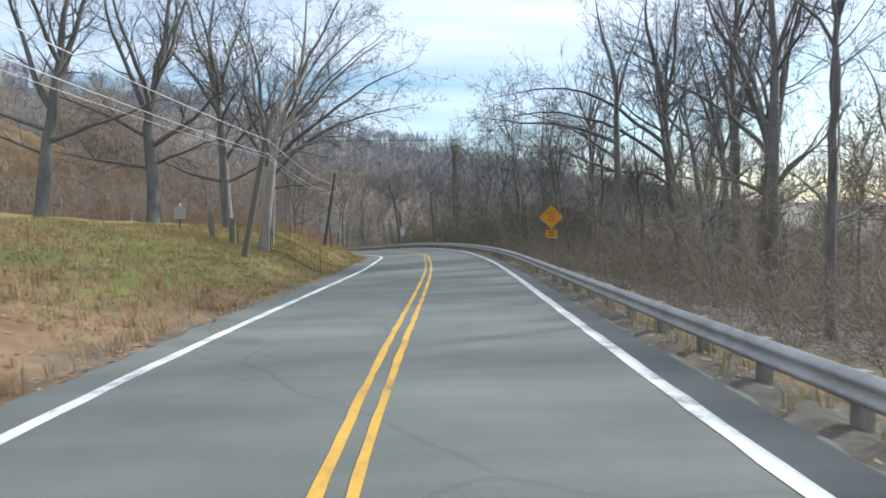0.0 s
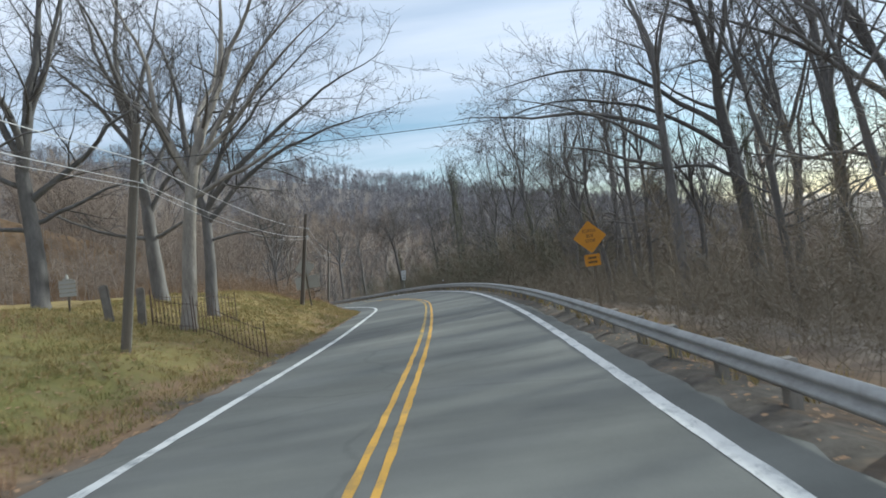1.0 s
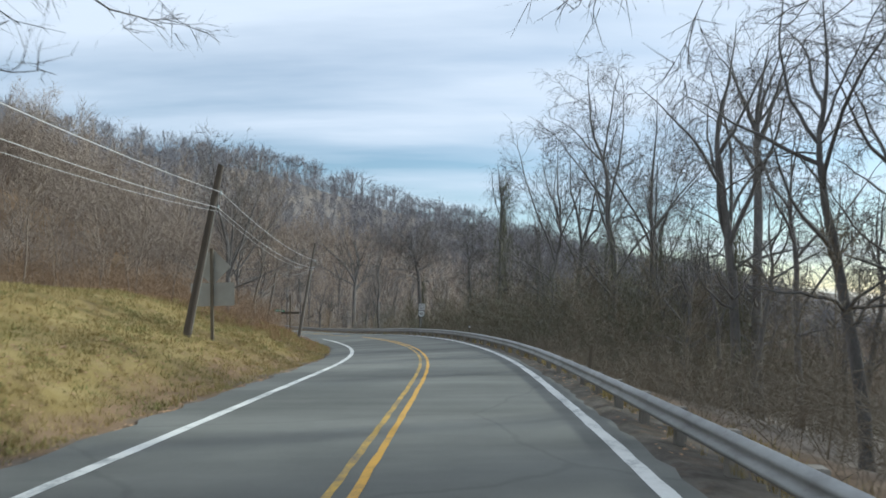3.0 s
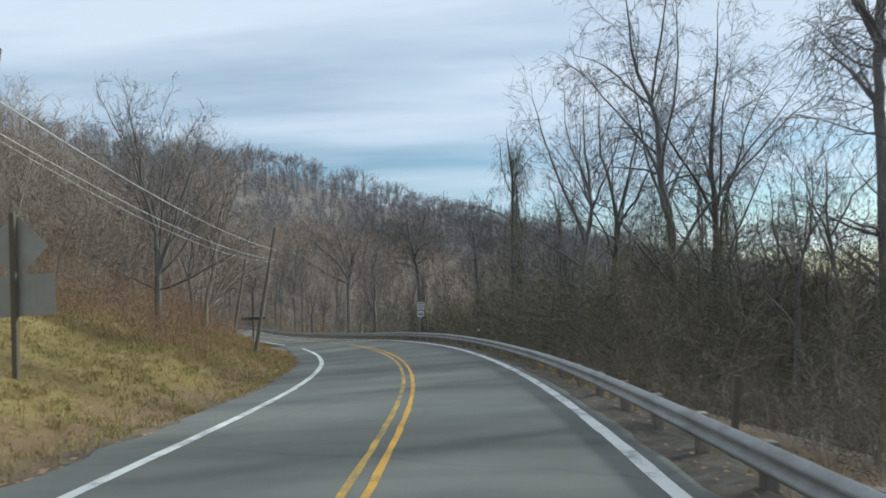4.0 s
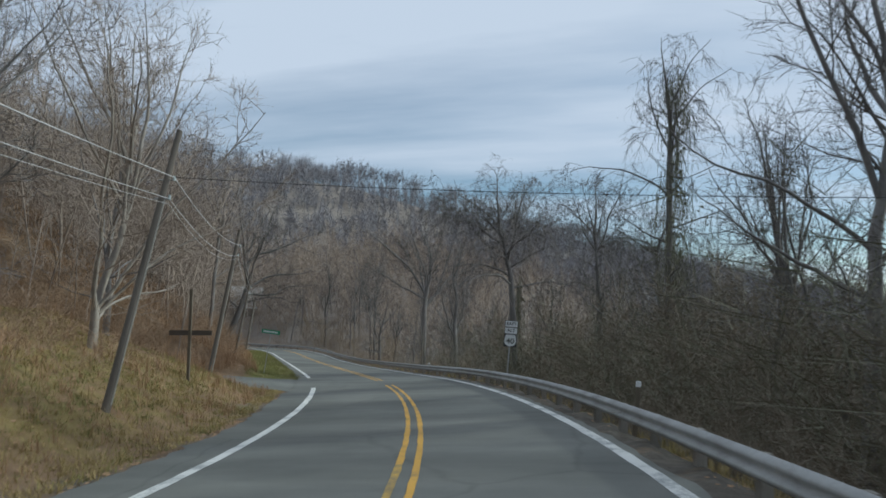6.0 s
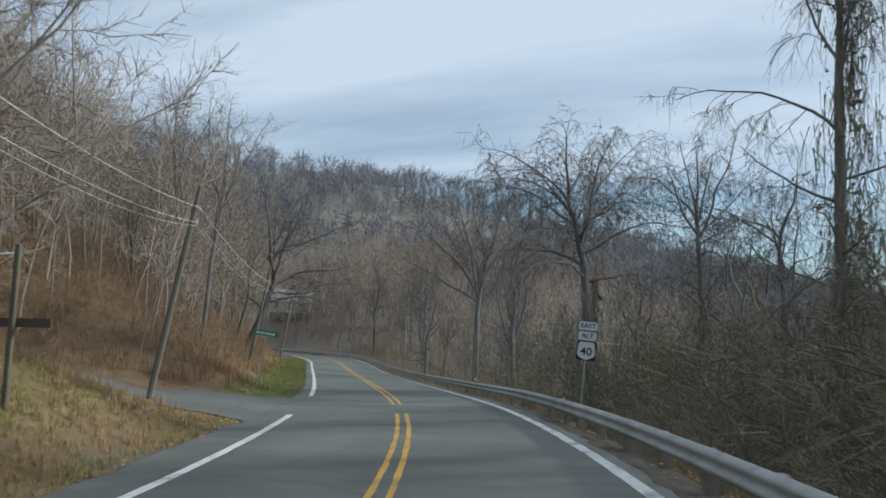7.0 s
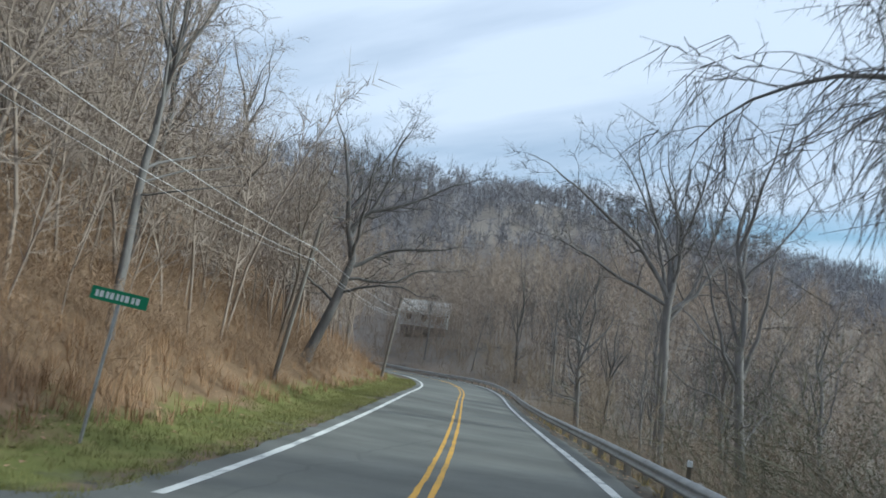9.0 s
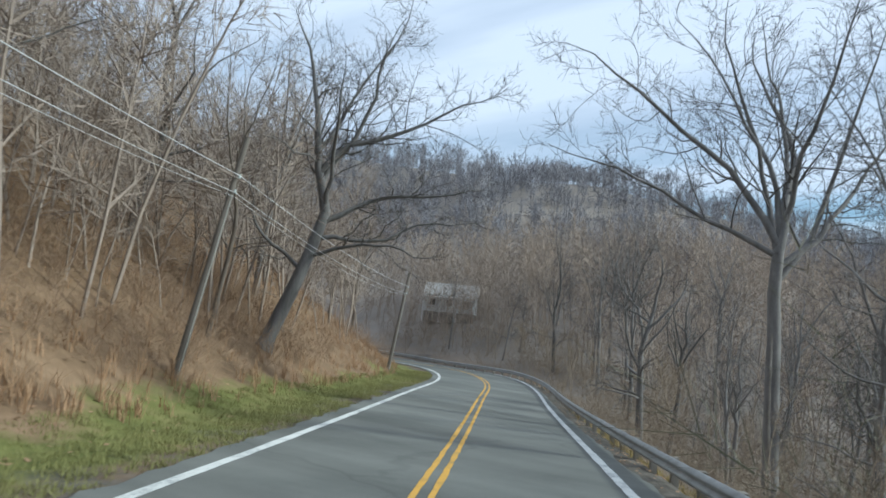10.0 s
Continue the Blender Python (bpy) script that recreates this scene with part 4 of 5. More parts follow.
# right of the road, past the rail
big_tree(111, 14.5, 41.8, "massive bare tree with long arching limbs in the roadside wood", 8.2, 0.42,
         [(0.97, 40, 183, 12.8, 72), (1.08, 32, 176, 12.5, 78), (1, 10, 180, 11.5, 4), (1, 12, 0, 11.5, 2), (1, 28, 5, 10.5, 8), (0.9, 46, 20, 8.5, 18), (1, 25, 92, 10, 10), (1, 30, 262, 11, 34), (0.82, 66, 192, 8, 22)], dens=0.8, slim=0.66)
big_tree(112, 10.5, 40.1, "bare tree leaning to the road with a long arching limb", 9.0, 0.24,
         [(0.9, 62, 180, 9.5, 28), (1, 10, 182, 8.5, 4), (1, 22, 2, 7.5, 8), (1, 32, 92, 6.5, 10), (0.95, 36, 268, 6.5, 24), (0.72, 70, 172, 6, 18), (0.8, 48, 190, 8, 40)], lean=(-0.10, 0.0), dens=0.8)
big_tree(113, 14.6, 67.0, "tall bare tree with a straight dark trunk below the road", 12.5, 0.30, random_mains(113, 8.5, 7, (8, 44), 9, 4))
big_tree(114, 15.8, 36.7, "tall bare tree in the roadside wood", 8.5, 0.29, random_mains(114, 12.0, 7, (5, 34), 4, 14))
big_tree(115, 15.3, 32.8, "tall bare tree with a V-shaped fork", 7.0, 0.28,
         [(1, 22, 182, 12.5, -8), (1, 20, 2, 12.5, -6), (1, 12, 92, 10, 6), (1, 30, 268, 9, 10), (0.8, 62, 185, 7, 20), (0.7, 66, 10, 6, 0), (1, 38, 175, 9, 30)])
big_tree(116, 13.6, 28.0, "tall bare tree in the roadside wood", 8.0, 0.27, random_mains(116, 11.5, 7, (5, 36), 4, 16))
big_tree(117, 10.8, 47.5, "slender bare tree in the roadside wood", 7.0, 0.16, random_mains(117, 6.5, 6, (12, 46), 4, 10))
big_tree(118, 19.0, 47.0, "tall bare tree in the roadside wood", 8.0, 0.3, random_mains(118, 11.5, 7, (6, 38), 4, 10))
big_tree(119, 9.6, 56.0, "bare tree hung with dry vines", 7.0, 0.2, random_mains(119, 7.5, 7, (6, 44), 4, 50), droop=0.5, lift=0.02, twig_r=0.009, fine=3)
big_tree(121, 7.8, 71.4, "bare tree hung with dry vines beyond the rail", 8.0, 0.25, random_mains(121, 12.5, 7, (5, 36), 4, 30), droop=0.3, lift=0.03, dens=0.8, slim=0.8)
big_tree(122, 11.7, 75.8, "bare tree hung with dry vines beyond the rail", 8.0, 0.26, random_mains(122, 13.0, 7, (6, 38), 4, 26), droop=0.25, lift=0.04, dens=0.8, slim=0.8)
big_tree(123, 6.2, 89.1, "bare many-stemmed tree below the road", 7.5, 0.22, random_mains(123, 8.5, 5, (4, 32), 3, 4), dens=0.75, slim=0.8)
big_tree(124, 4.9, 80.3, "bare forked tree leaning over the brush beyond the rail", 7.4, 0.22,
         [(1, 36, 192, 10.5, -30), (1, 3, 12, 10.5, 2), (0.9, 36, 12, 7.5, 8), (0.95, 50, 196, 6.5, 20), (1, 28, 102, 8, 4), (1, 30, 282, 8, 6), (0.8, 70, 190, 5, -12), (1, 18, 200, 9, -4)], dens=0.75)
big_tree(125, 1.8, 94.0, "tree wrapped in a column of dead vines", 14.0, 0.2, random_mains(125, 6.5, 7, (6, 40), 14, 60), droop=0.6, lift=0.02, dens=1.0, slim=0.7)
big_tree(126, 7.0, 81.5, "tall bare tree with crowded stems in the roadside wood", 6.5, 0.27, random_mains(126, 12.0, 6, (4, 34), 4, 6), dens=0.6, slim=0.8)
big_tree(127, 14.0, 88.0, "tall bare tree in the roadside wood", 8.0, 0.24, random_mains(127, 11.5, 5, (5, 32), 3, 8), dens=0.6)
big_tree(131, -6.7, 105.2, "old bare tree with a wide drooping crown", 9.6, 0.25,
         [(1, 30, 208, 7.2, 62), (0.97, 50, 204, 6.2, 86), (1, 10, 208, 7, 16), (1, 24, 28, 7.5, 30), (1, 46, 28, 7, 56), (0.95, 42, 118, 6.5, 66), (1, 42, 298, 7, 72), (1.1, 22, 298, 7, 40),
          (0.92, 58, 240, 6.5, 80), (0.9, 60, 20, 6.5, 70), (1.1, 24, 110, 7, 30), (1.2, 36, 180, 6.5, 70), (1.25, 40, 230, 6.5, 76), (1.2, 44, 60, 6, 70), (1.05, 50, 330, 7, 74), (1.3, 30, 205, 6, 60)],
         droop=0.5, lift=0.03, twig_r=0.009, fine=2, crook=0.13, dens=1.8, slim=0.62)
big_tree(132, -1.6, 109.5, "old bare tree with a drooping crown", 11.5, 0.28, random_mains(132, 8.5, 10, (10, 52), 5, 60), droop=0.5, lift=0.03, twig_r=0.009, fine=3, crook=0.13, dens=1.15, slim=0.7)
big_tree(135, 3.0, 112.0, "old bare tree with a drooping crown", 12.5, 0.28, random_mains(135, 9.0, 10, (10, 52), 5, 60), droop=0.5, lift=0.03, twig_r=0.009, fine=3, crook=0.13, dens=1.15, slim=0.7)
pale_tree = big_tree(133, -18.6, 127.6, "big bare tree with a forked trunk below the rail", 9.7, 0.29,
                     [(0.98, 20, 215, 10, 6), (1, 34, 216, 11, 26), (0.99, 46, 208, 9, 44), (1, 4, 35, 9.5, 2), (0.9, 32, 35, 11.5, -12), (0.95, 38, 55, 9.5, 6), (1, 24, 300, 9, 6), (1, 28, 128, 9, 6), (1, 14, 240, 10, 6)],
                     crook=0.15, dens=0.8, lift=0.07)
part("vine_stem", mesh_from("vine_stem", *tubes([(bend_path(np.random.RandomState(9), (-0.05, -0.4, 0), (0.008, 0.004, 1), 10.5, 12, 0.03, 0.1), 0.05, 0.03, 1)], {1: 6}), BARK_PALE, True), None, pale_tree, "pale vine stem climbing the trunk")
big_tree(136, -24.5, 131.5, "crooked bare tree below the rail", 4.5, 0.17, random_mains(136, 5.5, 7, (20, 62), 3, 10), crook=0.2)


def vine_column(tree, seed, low, high, wide):
    """Dead vine leaves and hanging strands wound round a trunk, a part of its tree."""
    r = np.random.RandomState(seed)
    n = int(120 * (high - low) * wide)
    z = low + (high - low) * r.uniform(0, 1, n) ** 1.35
    w = wide * (0.45 + 0.35 * np.sin(z * 1.1 + seed) + 0.3 * np.sin(z * 2.7 + 2 * seed)) + 0.25 * wide
    w *= 1 - 0.75 * ((z - low) / (high - low)) ** 2
    a, q = r.uniform(0, 6.28, n), r.uniform(0.15, 1.15, n)
    z = z + r.normal(0, 0.6, n)
    c = np.stack([np.cos(a) * w * q, np.sin(a) * w * q, z], -1)
    k = n // 6
    u, v = r.normal(0, 1, (n, 3)), r.normal(0, 1, (n, 3))
    u[k:, 2] = -3 - 5 * r.uniform(0, 1, n - k)
    size = np.where(np.arange(n) < k, r.uniform(0.05, 0.11, n), r.uniform(0.10, 0.20, n))
    slim = np.where(np.arange(n) < k, 0.6, 0.075)[:, None]
    u, v = u * size[:, None], v * size[:, None] * slim
    me = mesh_from("vines", np.stack([c - v, c + v, c + u], 1).reshape(-1, 3), np.arange(3 * n).reshape(-1, 3), VINE)
    part("vines", me, None, tree, "dense dark dead vines")


for tree, seed, low, high, wide in ((HEROES[125], 1, 0.5, 18.5, 1.9), (HEROES[132], 2, 0.5, 12.0, 1.5), (HEROES[131], 3, 1.0, 9.0, 1.3),
                                    (HEROES[122], 4, 0.5, 12.0, 0.8), (HEROES[121], 5, 0.5, 9.0, 0.7), (HEROES[135], 6, 0.5, 9.0, 0.8), (HEROES[119], 7, 0.5, 7.0, 0.7),
                                    (HEROES[111], 8, 0.5, 9.5, 0.9), (HEROES[114], 9, 0.5, 9.0, 0.7), (HEROES[115], 10, 0.5, 7.5, 0.6), (HEROES[116], 11, 0.5, 8.0, 0.7)):
    vine_column(tree, seed, low, high, wide)
# left bank, past the field and the side road
big_tree(141, -15.6, 71.9, "fine-twigged bare tree with rising stems at the field edge", 2.6, 0.17, random_mains(141, 8.8, 9, (4, 34), 2, 4), twigs=TWIG, lift=0.08, dens=1.15)
big_tree(142, -16.4, 79.0, "many-stemmed bare tree fanning out from the bank", 1.4, 0.17, random_mains(142, 10.0, 12, (5, 46), 2, 2), BARK_PALE, TWIG_WARM, lift=0.08, dens=1.0)
big_tree(143, -18.8, 82.5, "bare warm-brown tree on the bank", 3.0, 0.14, random_mains(143, 8.0, 7, (6, 40), 3, 6), twigs=TWIG_WARM)
big_tree(144, -36.7, 120.6, "leaning bare tree stretching long limbs towards the road", 6.2, 0.32,
         [(1, 22, 35, 10, -14), (1, 46, 35, 9.5, 34), (0.82, 76, 38, 7.5, 8), (0.94, 60, 42, 7.5, 32), (0.6, 48, 215, 5.5, -34), (1, 8, 215, 9, 0), (1, 34, 125, 7.5, 4), (1, 40, 305, 7, 18), (1, 30, 60, 9, 14), (0.7, 84, 30, 6, 6)],
         twigs=TWIG, lean=(0.27, 0.19), crook=0.15, dens=1.15)
big_tree(145, -41.0, 116.6, "bare leaning tree on the leafy slope", 5.5, 0.2, random_mains(145, 9.0, 6, (8, 44), 3, 8), twigs=TWIG_WARM, lean=(0.2, 0.14), crook=0.14)
big_tree(146, -27.5, 103.0, "tall bare tree by the side road", 6.0, 0.14, random_mains(146, 8.0, 6, (6, 40), 3, 6), twigs=TWIG_WARM)
big_tree(147, -35.5, 108.5, "tall bare tree on the leafy slope", 7.0, 0.16, random_mains(147, 9.0, 6, (6, 40), 3, 6), twigs=TWIG_WARM)
big_tree(148, -44.0, 126.0, "bare tree on the leafy slope", 5.5, 0.2, random_mains(148, 9.0, 7, (6, 42), 3, 6), twigs=TWIG_WARM)


def forest():
    r = random.Random(11)
    for x, y in roomy(scatter(21, 78, (14, 195), (5.5, 30), 1, 2.3, 1.2)):
        kind = VINED if r.random() < 0.22 else FOREST
        plant(r.choice(kind), x, y, "bare grey-brown tree in the roadside wood", scale=r.uniform(0.6, 1.0), turn=r.uniform(0, 360),
              tip=(r.uniform(-6, 6), r.uniform(-6, 6)), group="trees beyond the guard rail")
    for x, y in roomy(scatter(24, 16, (46, 74), (6.5, 17), 1, 2.2)):
        plant(r.choice(VINED), x, y, "bare tree hung with vines in the roadside wood", scale=r.uniform(0.7, 1.05), turn=r.uniform(0, 360),
              tip=(r.uniform(-5, 5), r.uniform(-5, 5)), group="trees beyond the guard rail")
    for x, y in roomy(scatter(25, 5, (80, 104), (8, 18), 1, 2.2)):
        plant(r.choice(FOREST), x, y, "bare grey-brown tree in the roadside wood", scale=r.uniform(0.75, 1.0), turn=r.uniform(0, 360),
              tip=(r.uniform(-5, 5), r.uniform(-5, 5)), group="trees beyond the guard rail")
    for x, y in roomy(scatter(22, 56, (114, 215), (6, 34), -1, 2.4, 1.1)):
        plant(r.choice(HILLSIDE), x, y, "bare brown tree on the leafy slope", scale=r.uniform(0.6, 1.1), turn=r.uniform(0, 360),
              tip=(r.uniform(-7, 7), r.uniform(-3, 9)), group="trees on the steep bank")
    for x, y in roomy(scatter(23, 34, (25, 100), (44, 72), -1, 3.2)):
        plant(r.choice(FOREST[:4]), x, y, "bare tree at the wood's edge behind the field", scale=r.uniform(0.4, 0.62), turn=r.uniform(0, 360),
              group="trees behind the field")


forest()
far_woods()


# ---- undergrowth, grass and leaves ----
def undergrowth():
    r = np.random.RandomState(71)
    kinds = [shrub(80 + n, 8, 0.04 * n) for n in range(5)]

    def spread_out(pts, lo, hi):
        xy = np.array(pts)
        z, s, o = land(xy[:, 0], xy[:, 1])
        most = 0.25 + 0.85 * np.maximum(np.abs(o) - HALF - 1.1, 0)  # low beside the road
        return [(x, y, h - 0.05, sz) for (x, y), h, sz in zip(xy, z, np.minimum(r.uniform(lo, hi, len(z)), most))]

    joined("roadside_brush", kinds, spread_out(scatter(72, 820, (-5, 102), (1.9, 15), 1, 0.4, 1.25), 0.9, 3.2), BRUSH, "tangled brown leafless brush beyond the guard rail", "brush", 73)
    joined("slope_brush", kinds, spread_out(scatter(78, 620, (102, 200), (2.2, 16), 1, 0.45, 1.2), 0.9, 3.0), BROWN_BRUSH, "pale brown leafless brush on the slope below the rail", "brush", 79)
    joined("hillside_brush", kinds, spread_out(scatter(74, 680, (110, 200), (4.2, 28), -1, 0.55, 1.1) + scatter(81, 450, (113, 146), (4.4, 14), -1, 0.4), 0.7, 2.2), RUST_BRUSH, "brown leafless brush on the steep bank", "brush", 75)
    joined("field_brush", kinds, spread_out(scatter(76, 330, (68, 98), (4.5, 20), -1, 0.5, 1.0) + scatter(80, 330, (107.5, 122), (5.5, 22), -1, 0.4, 1.0), 0.7, 2.4), RUST_BRUSH, "rust-brown leafless brush on both sides of the side road", "brush", 77)


undergrowth()


def tangle(seed):
    """A dense clump of small stiff leaves on twigs, of unit size."""
    r = np.random.RandomState(seed)
    v, f = shrub(seed, 7, 0.0, 0.13)
    v, f = [v], [f]
    count = len(v[0])
    leaf = np.array([(-0.5, -0.3, 0), (0.6, 0, 0.05), (-0.4, 0.35, 0.05)])
    for n in range(800):
        a, e, q = r.uniform(0, 6.28), r.uniform(0, 1.4), r.uniform(0.3, 1.0) ** 0.5
        c = np.array((math.cos(a) * math.cos(e) * 0.55, math.sin(a) * math.cos(e) * 0.55, 0.08 + math.sin(e) * 0.85)) * q
        rot = np.array(Euler((r.uniform(-1.2, 1.2), r.uniform(-1.2, 1.2), a)).to_matrix())
        v.append(leaf @ rot.T * r.uniform(0.0045, 0.0105) + c)
        f.append(np.array([(0, 1, 2)]) + count)
        count += 3
    return np.vstack(v), np.vstack(f)


def evergreen_tangle():
    r = np.random.RandomState(85)
    pts = scatter(86, 115, (62, 118), (3.4, 18), 1, 1.1) + scatter(89, 75, (72, 101), (8, 17), 1, 1.0) + scatter(87, 45, (15, 62), (5, 18), 1, 1.4) + scatter(90, 85, (105, 126), (4.5, 18), 1, 1.1)
    xy = np.array(pts)
    z, s, o = land(xy[:, 0], xy[:, 1])
    joined("olive_tangle", [tangle(200 + n) for n in range(4)], [(x, y, h - 0.1, min(q, 2.0 + 0.85 * (d - HALF))) for (x, y), h, q, d in zip(xy, z, np.where((s > 70) & (s < 104), r.uniform(5.0, 10.0, len(z)) * np.where(o > 11, 1.3, 0.9), np.where((s > 104) & (s < 125), r.uniform(4.0, 8.0, len(z)), r.uniform(1.8, 3.8, len(z)))), o)], VINE,
           "dark olive tangle of vines and half-green shrubs beyond the rail", "brush", 88)


evergreen_tangle()


def thicket():
    r = np.random.RandomState(61)
    kinds = [thin_tree(300 + n, 26, 15, 0.0055, 0.0030) for n in range(5)]
    for name, xy, lo, hi, material, label, seed in (
            ("thicket", scatter(62, 260, (72, 114), (5.5, 20), 1, 0.9, 0.9), 5.0, 9.5, BRUSH, "dense dark leafless thicket below the guard rail", 64),
            ("thicket", scatter(63, 130, (20, 74), (5, 22), 1, 1.2), 3.0, 7.0, BRUSH, "dense leafless thicket behind the guard rail", 65),
            ("slope_thicket", scatter(66, 220, (112, 178), (4, 28), 1, 1.1), 3.0, 6.5, BROWN_BRUSH, "brown leafless thicket on the slope below the road", 67)):
        xy = np.array(xy)
        z, s, o = land(xy[:, 0], xy[:, 1])
        joined(name, kinds, [(x, y, h - 0.2, min(q, 2.0 + 0.8 * (d - HALF))) for (x, y), h, q, d in zip(xy, z, r.uniform(lo, hi, len(z)), o)], material, label, "brush", seed)


thicket()


def blades(seed, count, tall, bow, wide):
    """A tuft of unit size: bent blades of two quads."""
    r = np.random.RandomState(seed)
    v, f = [], []
    for n in range(count):
        a, lean = r.uniform(0, 6.28), r.uniform(0.1, bow)
        b = np.array((r.normal(0, 0.12), r.normal(0, 0.12), -0.05))
        d, side = np.array((math.cos(a), math.sin(a), 0)), np.array((-math.sin(a), math.cos(a), 0)) * wide
        h = tall * r.uniform(0.6, 1.1)
        mid, tip = b + d * lean * 0.35 * h + (0, 0, h * 0.6), b + d * lean * h + (0, 0, h)
        i = len(v)
        v += [b - side, b + side, mid + side * 0.8, mid - side * 0.8, tip + side * 0.15, tip - side * 0.15]
        f += [(i, i + 1, i + 2, i + 3), (i + 3, i + 2, i + 4, i + 5)]
    return np.array(v), np.array(f)


def sward(seed, count=16):
    """A patch of short grass of unit height: slender single blades."""
    r = np.random.RandomState(seed)
    a, b = r.uniform(0, 6.28, count), np.stack([r.normal(0, 0.7, count), r.normal(0, 0.7, count), np.full(count, -0.05)], -1)
    side = np.stack([-np.sin(a), np.cos(a), np.zeros(count)], -1) * 0.055
    tip = b + np.stack([np.cos(a), np.sin(a), np.zeros(count)], -1) * r.uniform(0.1, 0.9, (count, 1))
    tip[:, 2] = r.uniform(0.4, 1.1, count)
    return np.stack([b - side, b + side, tip], 1).reshape(-1, 3), np.arange(3 * count).reshape(-1, 3)


def grass():
    r = np.random.RandomState(91)
    low = [blades(n, 9, 1.0, 1.1, 0.025) for n in range(6)]
    turf = [sward(n) for n in range(8)]

    def sown(name, count, s_range, d_range, size, material, label, seed, bias=1.3, kinds=low, side=-1, bare=-0.25):
        rr = np.random.RandomState(seed)
        s, d = rr.uniform(*s_range, count), d_range[0] + (d_range[1] - d_range[0]) * rr.uniform(0, 1, count) ** bias
        patch = bumps(s * 1.0, d * 1.0, 5.0, seed) + rr.normal(0, 0.6, count)
        s, d = s[patch > bare], d[patch > bare]
        p = on_road(s, side * (HALF + d))
        z = land(p[:, 0], p[:, 1])[0]
        joined(name, kinds, [(x, y, h, q) for (x, y), h, q in zip(p[:, :2], z, rr.uniform(size[0], size[1], len(s)))], material, label, "grass", seed)

    sown("dry_grass", 14000, (25, 98), (1.4, 12), (0.07, 0.17), GRASS_DRY, "dry yellow grass on the roadside bank", 92, 1.2, turf, -1, -0.9)
    sown("dry_tufts", 2600, (24, 98), (1.5, 12), (0.10, 0.26), GRASS_DRY, "tufts of dry yellow grass on the bank", 103)
    sown("green_grass", 13000, (17, 95), (1.4, 11), (0.06, 0.16), GRASS_GREEN, "short green grass on the roadside bank", 93, 1.2, turf, -1, 0.0)
    sown("verge_grass", 6500, (107, 165), (0.6, 3.6), (0.07, 0.16), GRASS_GREEN, "green grass verge below the steep bank", 94, 1.0, turf, -1, -0.7)
    sown("weeds", 8500, (-4, 25), (1.0, 14), (0.14, 0.40), WEEDS, "dry reddish-brown weeds on the bank", 95, 1.0, [blades(20 + n, 8, 1.0, 0.7, 0.018) for n in range(5)])
    sown("lawn_weeds", 1500, (22, 37), (6.5, 15), (0.10, 0.28), WEEDS, "reddish-brown weeds on the upper lawn", 104, 1.0, [blades(20 + n, 8, 1.0, 0.7, 0.018) for n in range(5)])
    sown("field_end_weeds", 2000, (68, 99), (1.8, 13), (0.2, 0.55), WEEDS, "dry rust-brown weeds at the end of the bank", 99, 1.0, [blades(40 + n, 8, 1.0, 0.8, 0.016) for n in range(5)])
    sown("side_road_weeds", 2600, (106.5, 122), (4.0, 20), (0.3, 0.8), WEEDS, "dry rust-brown weeds above the side road", 100, 1.0, [blades(50 + n, 8, 1.0, 0.8, 0.016) for n in range(5)])
    sown("slope_weeds", 3800, (107, 175), (3.0, 16), (0.25, 0.7), WEEDS, "dry rust-brown weeds on the steep bank", 96, 1.2, [blades(30 + n, 8, 1.0, 0.8, 0.018) for n in range(5)])
    # fallen leaves along the foot of the bank
    one = (np.array([(-0.5, 0, 0.05), (-0.1, -0.32, 0.0), (0.5, 0, 0.12), (-0.05, 0.33, 0.16)]), np.array([(0, 1, 2, 3)]))
    sown("fallen_leaves", 15000, (2, 100), (0.8, 4.6), (0.07, 0.15), WEEDS, "fallen brown leaves at the foot of the bank", 97, 1.1, [one])
    sown("shoulder_leaves", 6500, (-4, 150), (0.5, 2.6), (0.05, 0.11), WEEDS, "fallen leaves and debris along the guard rail", 101, 0.8, [one], 1)
    sown("rail_grass", 4200, (-4, 150), (0.85, 3.4), (0.08, 0.3), GRASS_DRY, "dry grass tufts under the guard rail", 102, 0.8, low, 1)
    sown("slope_leaves", 7000, (106, 165), (2.2, 12), (0.08, 0.18), WEEDS, "fallen brown leaves on the steep bank", 98, 1.2, [one])


grass()


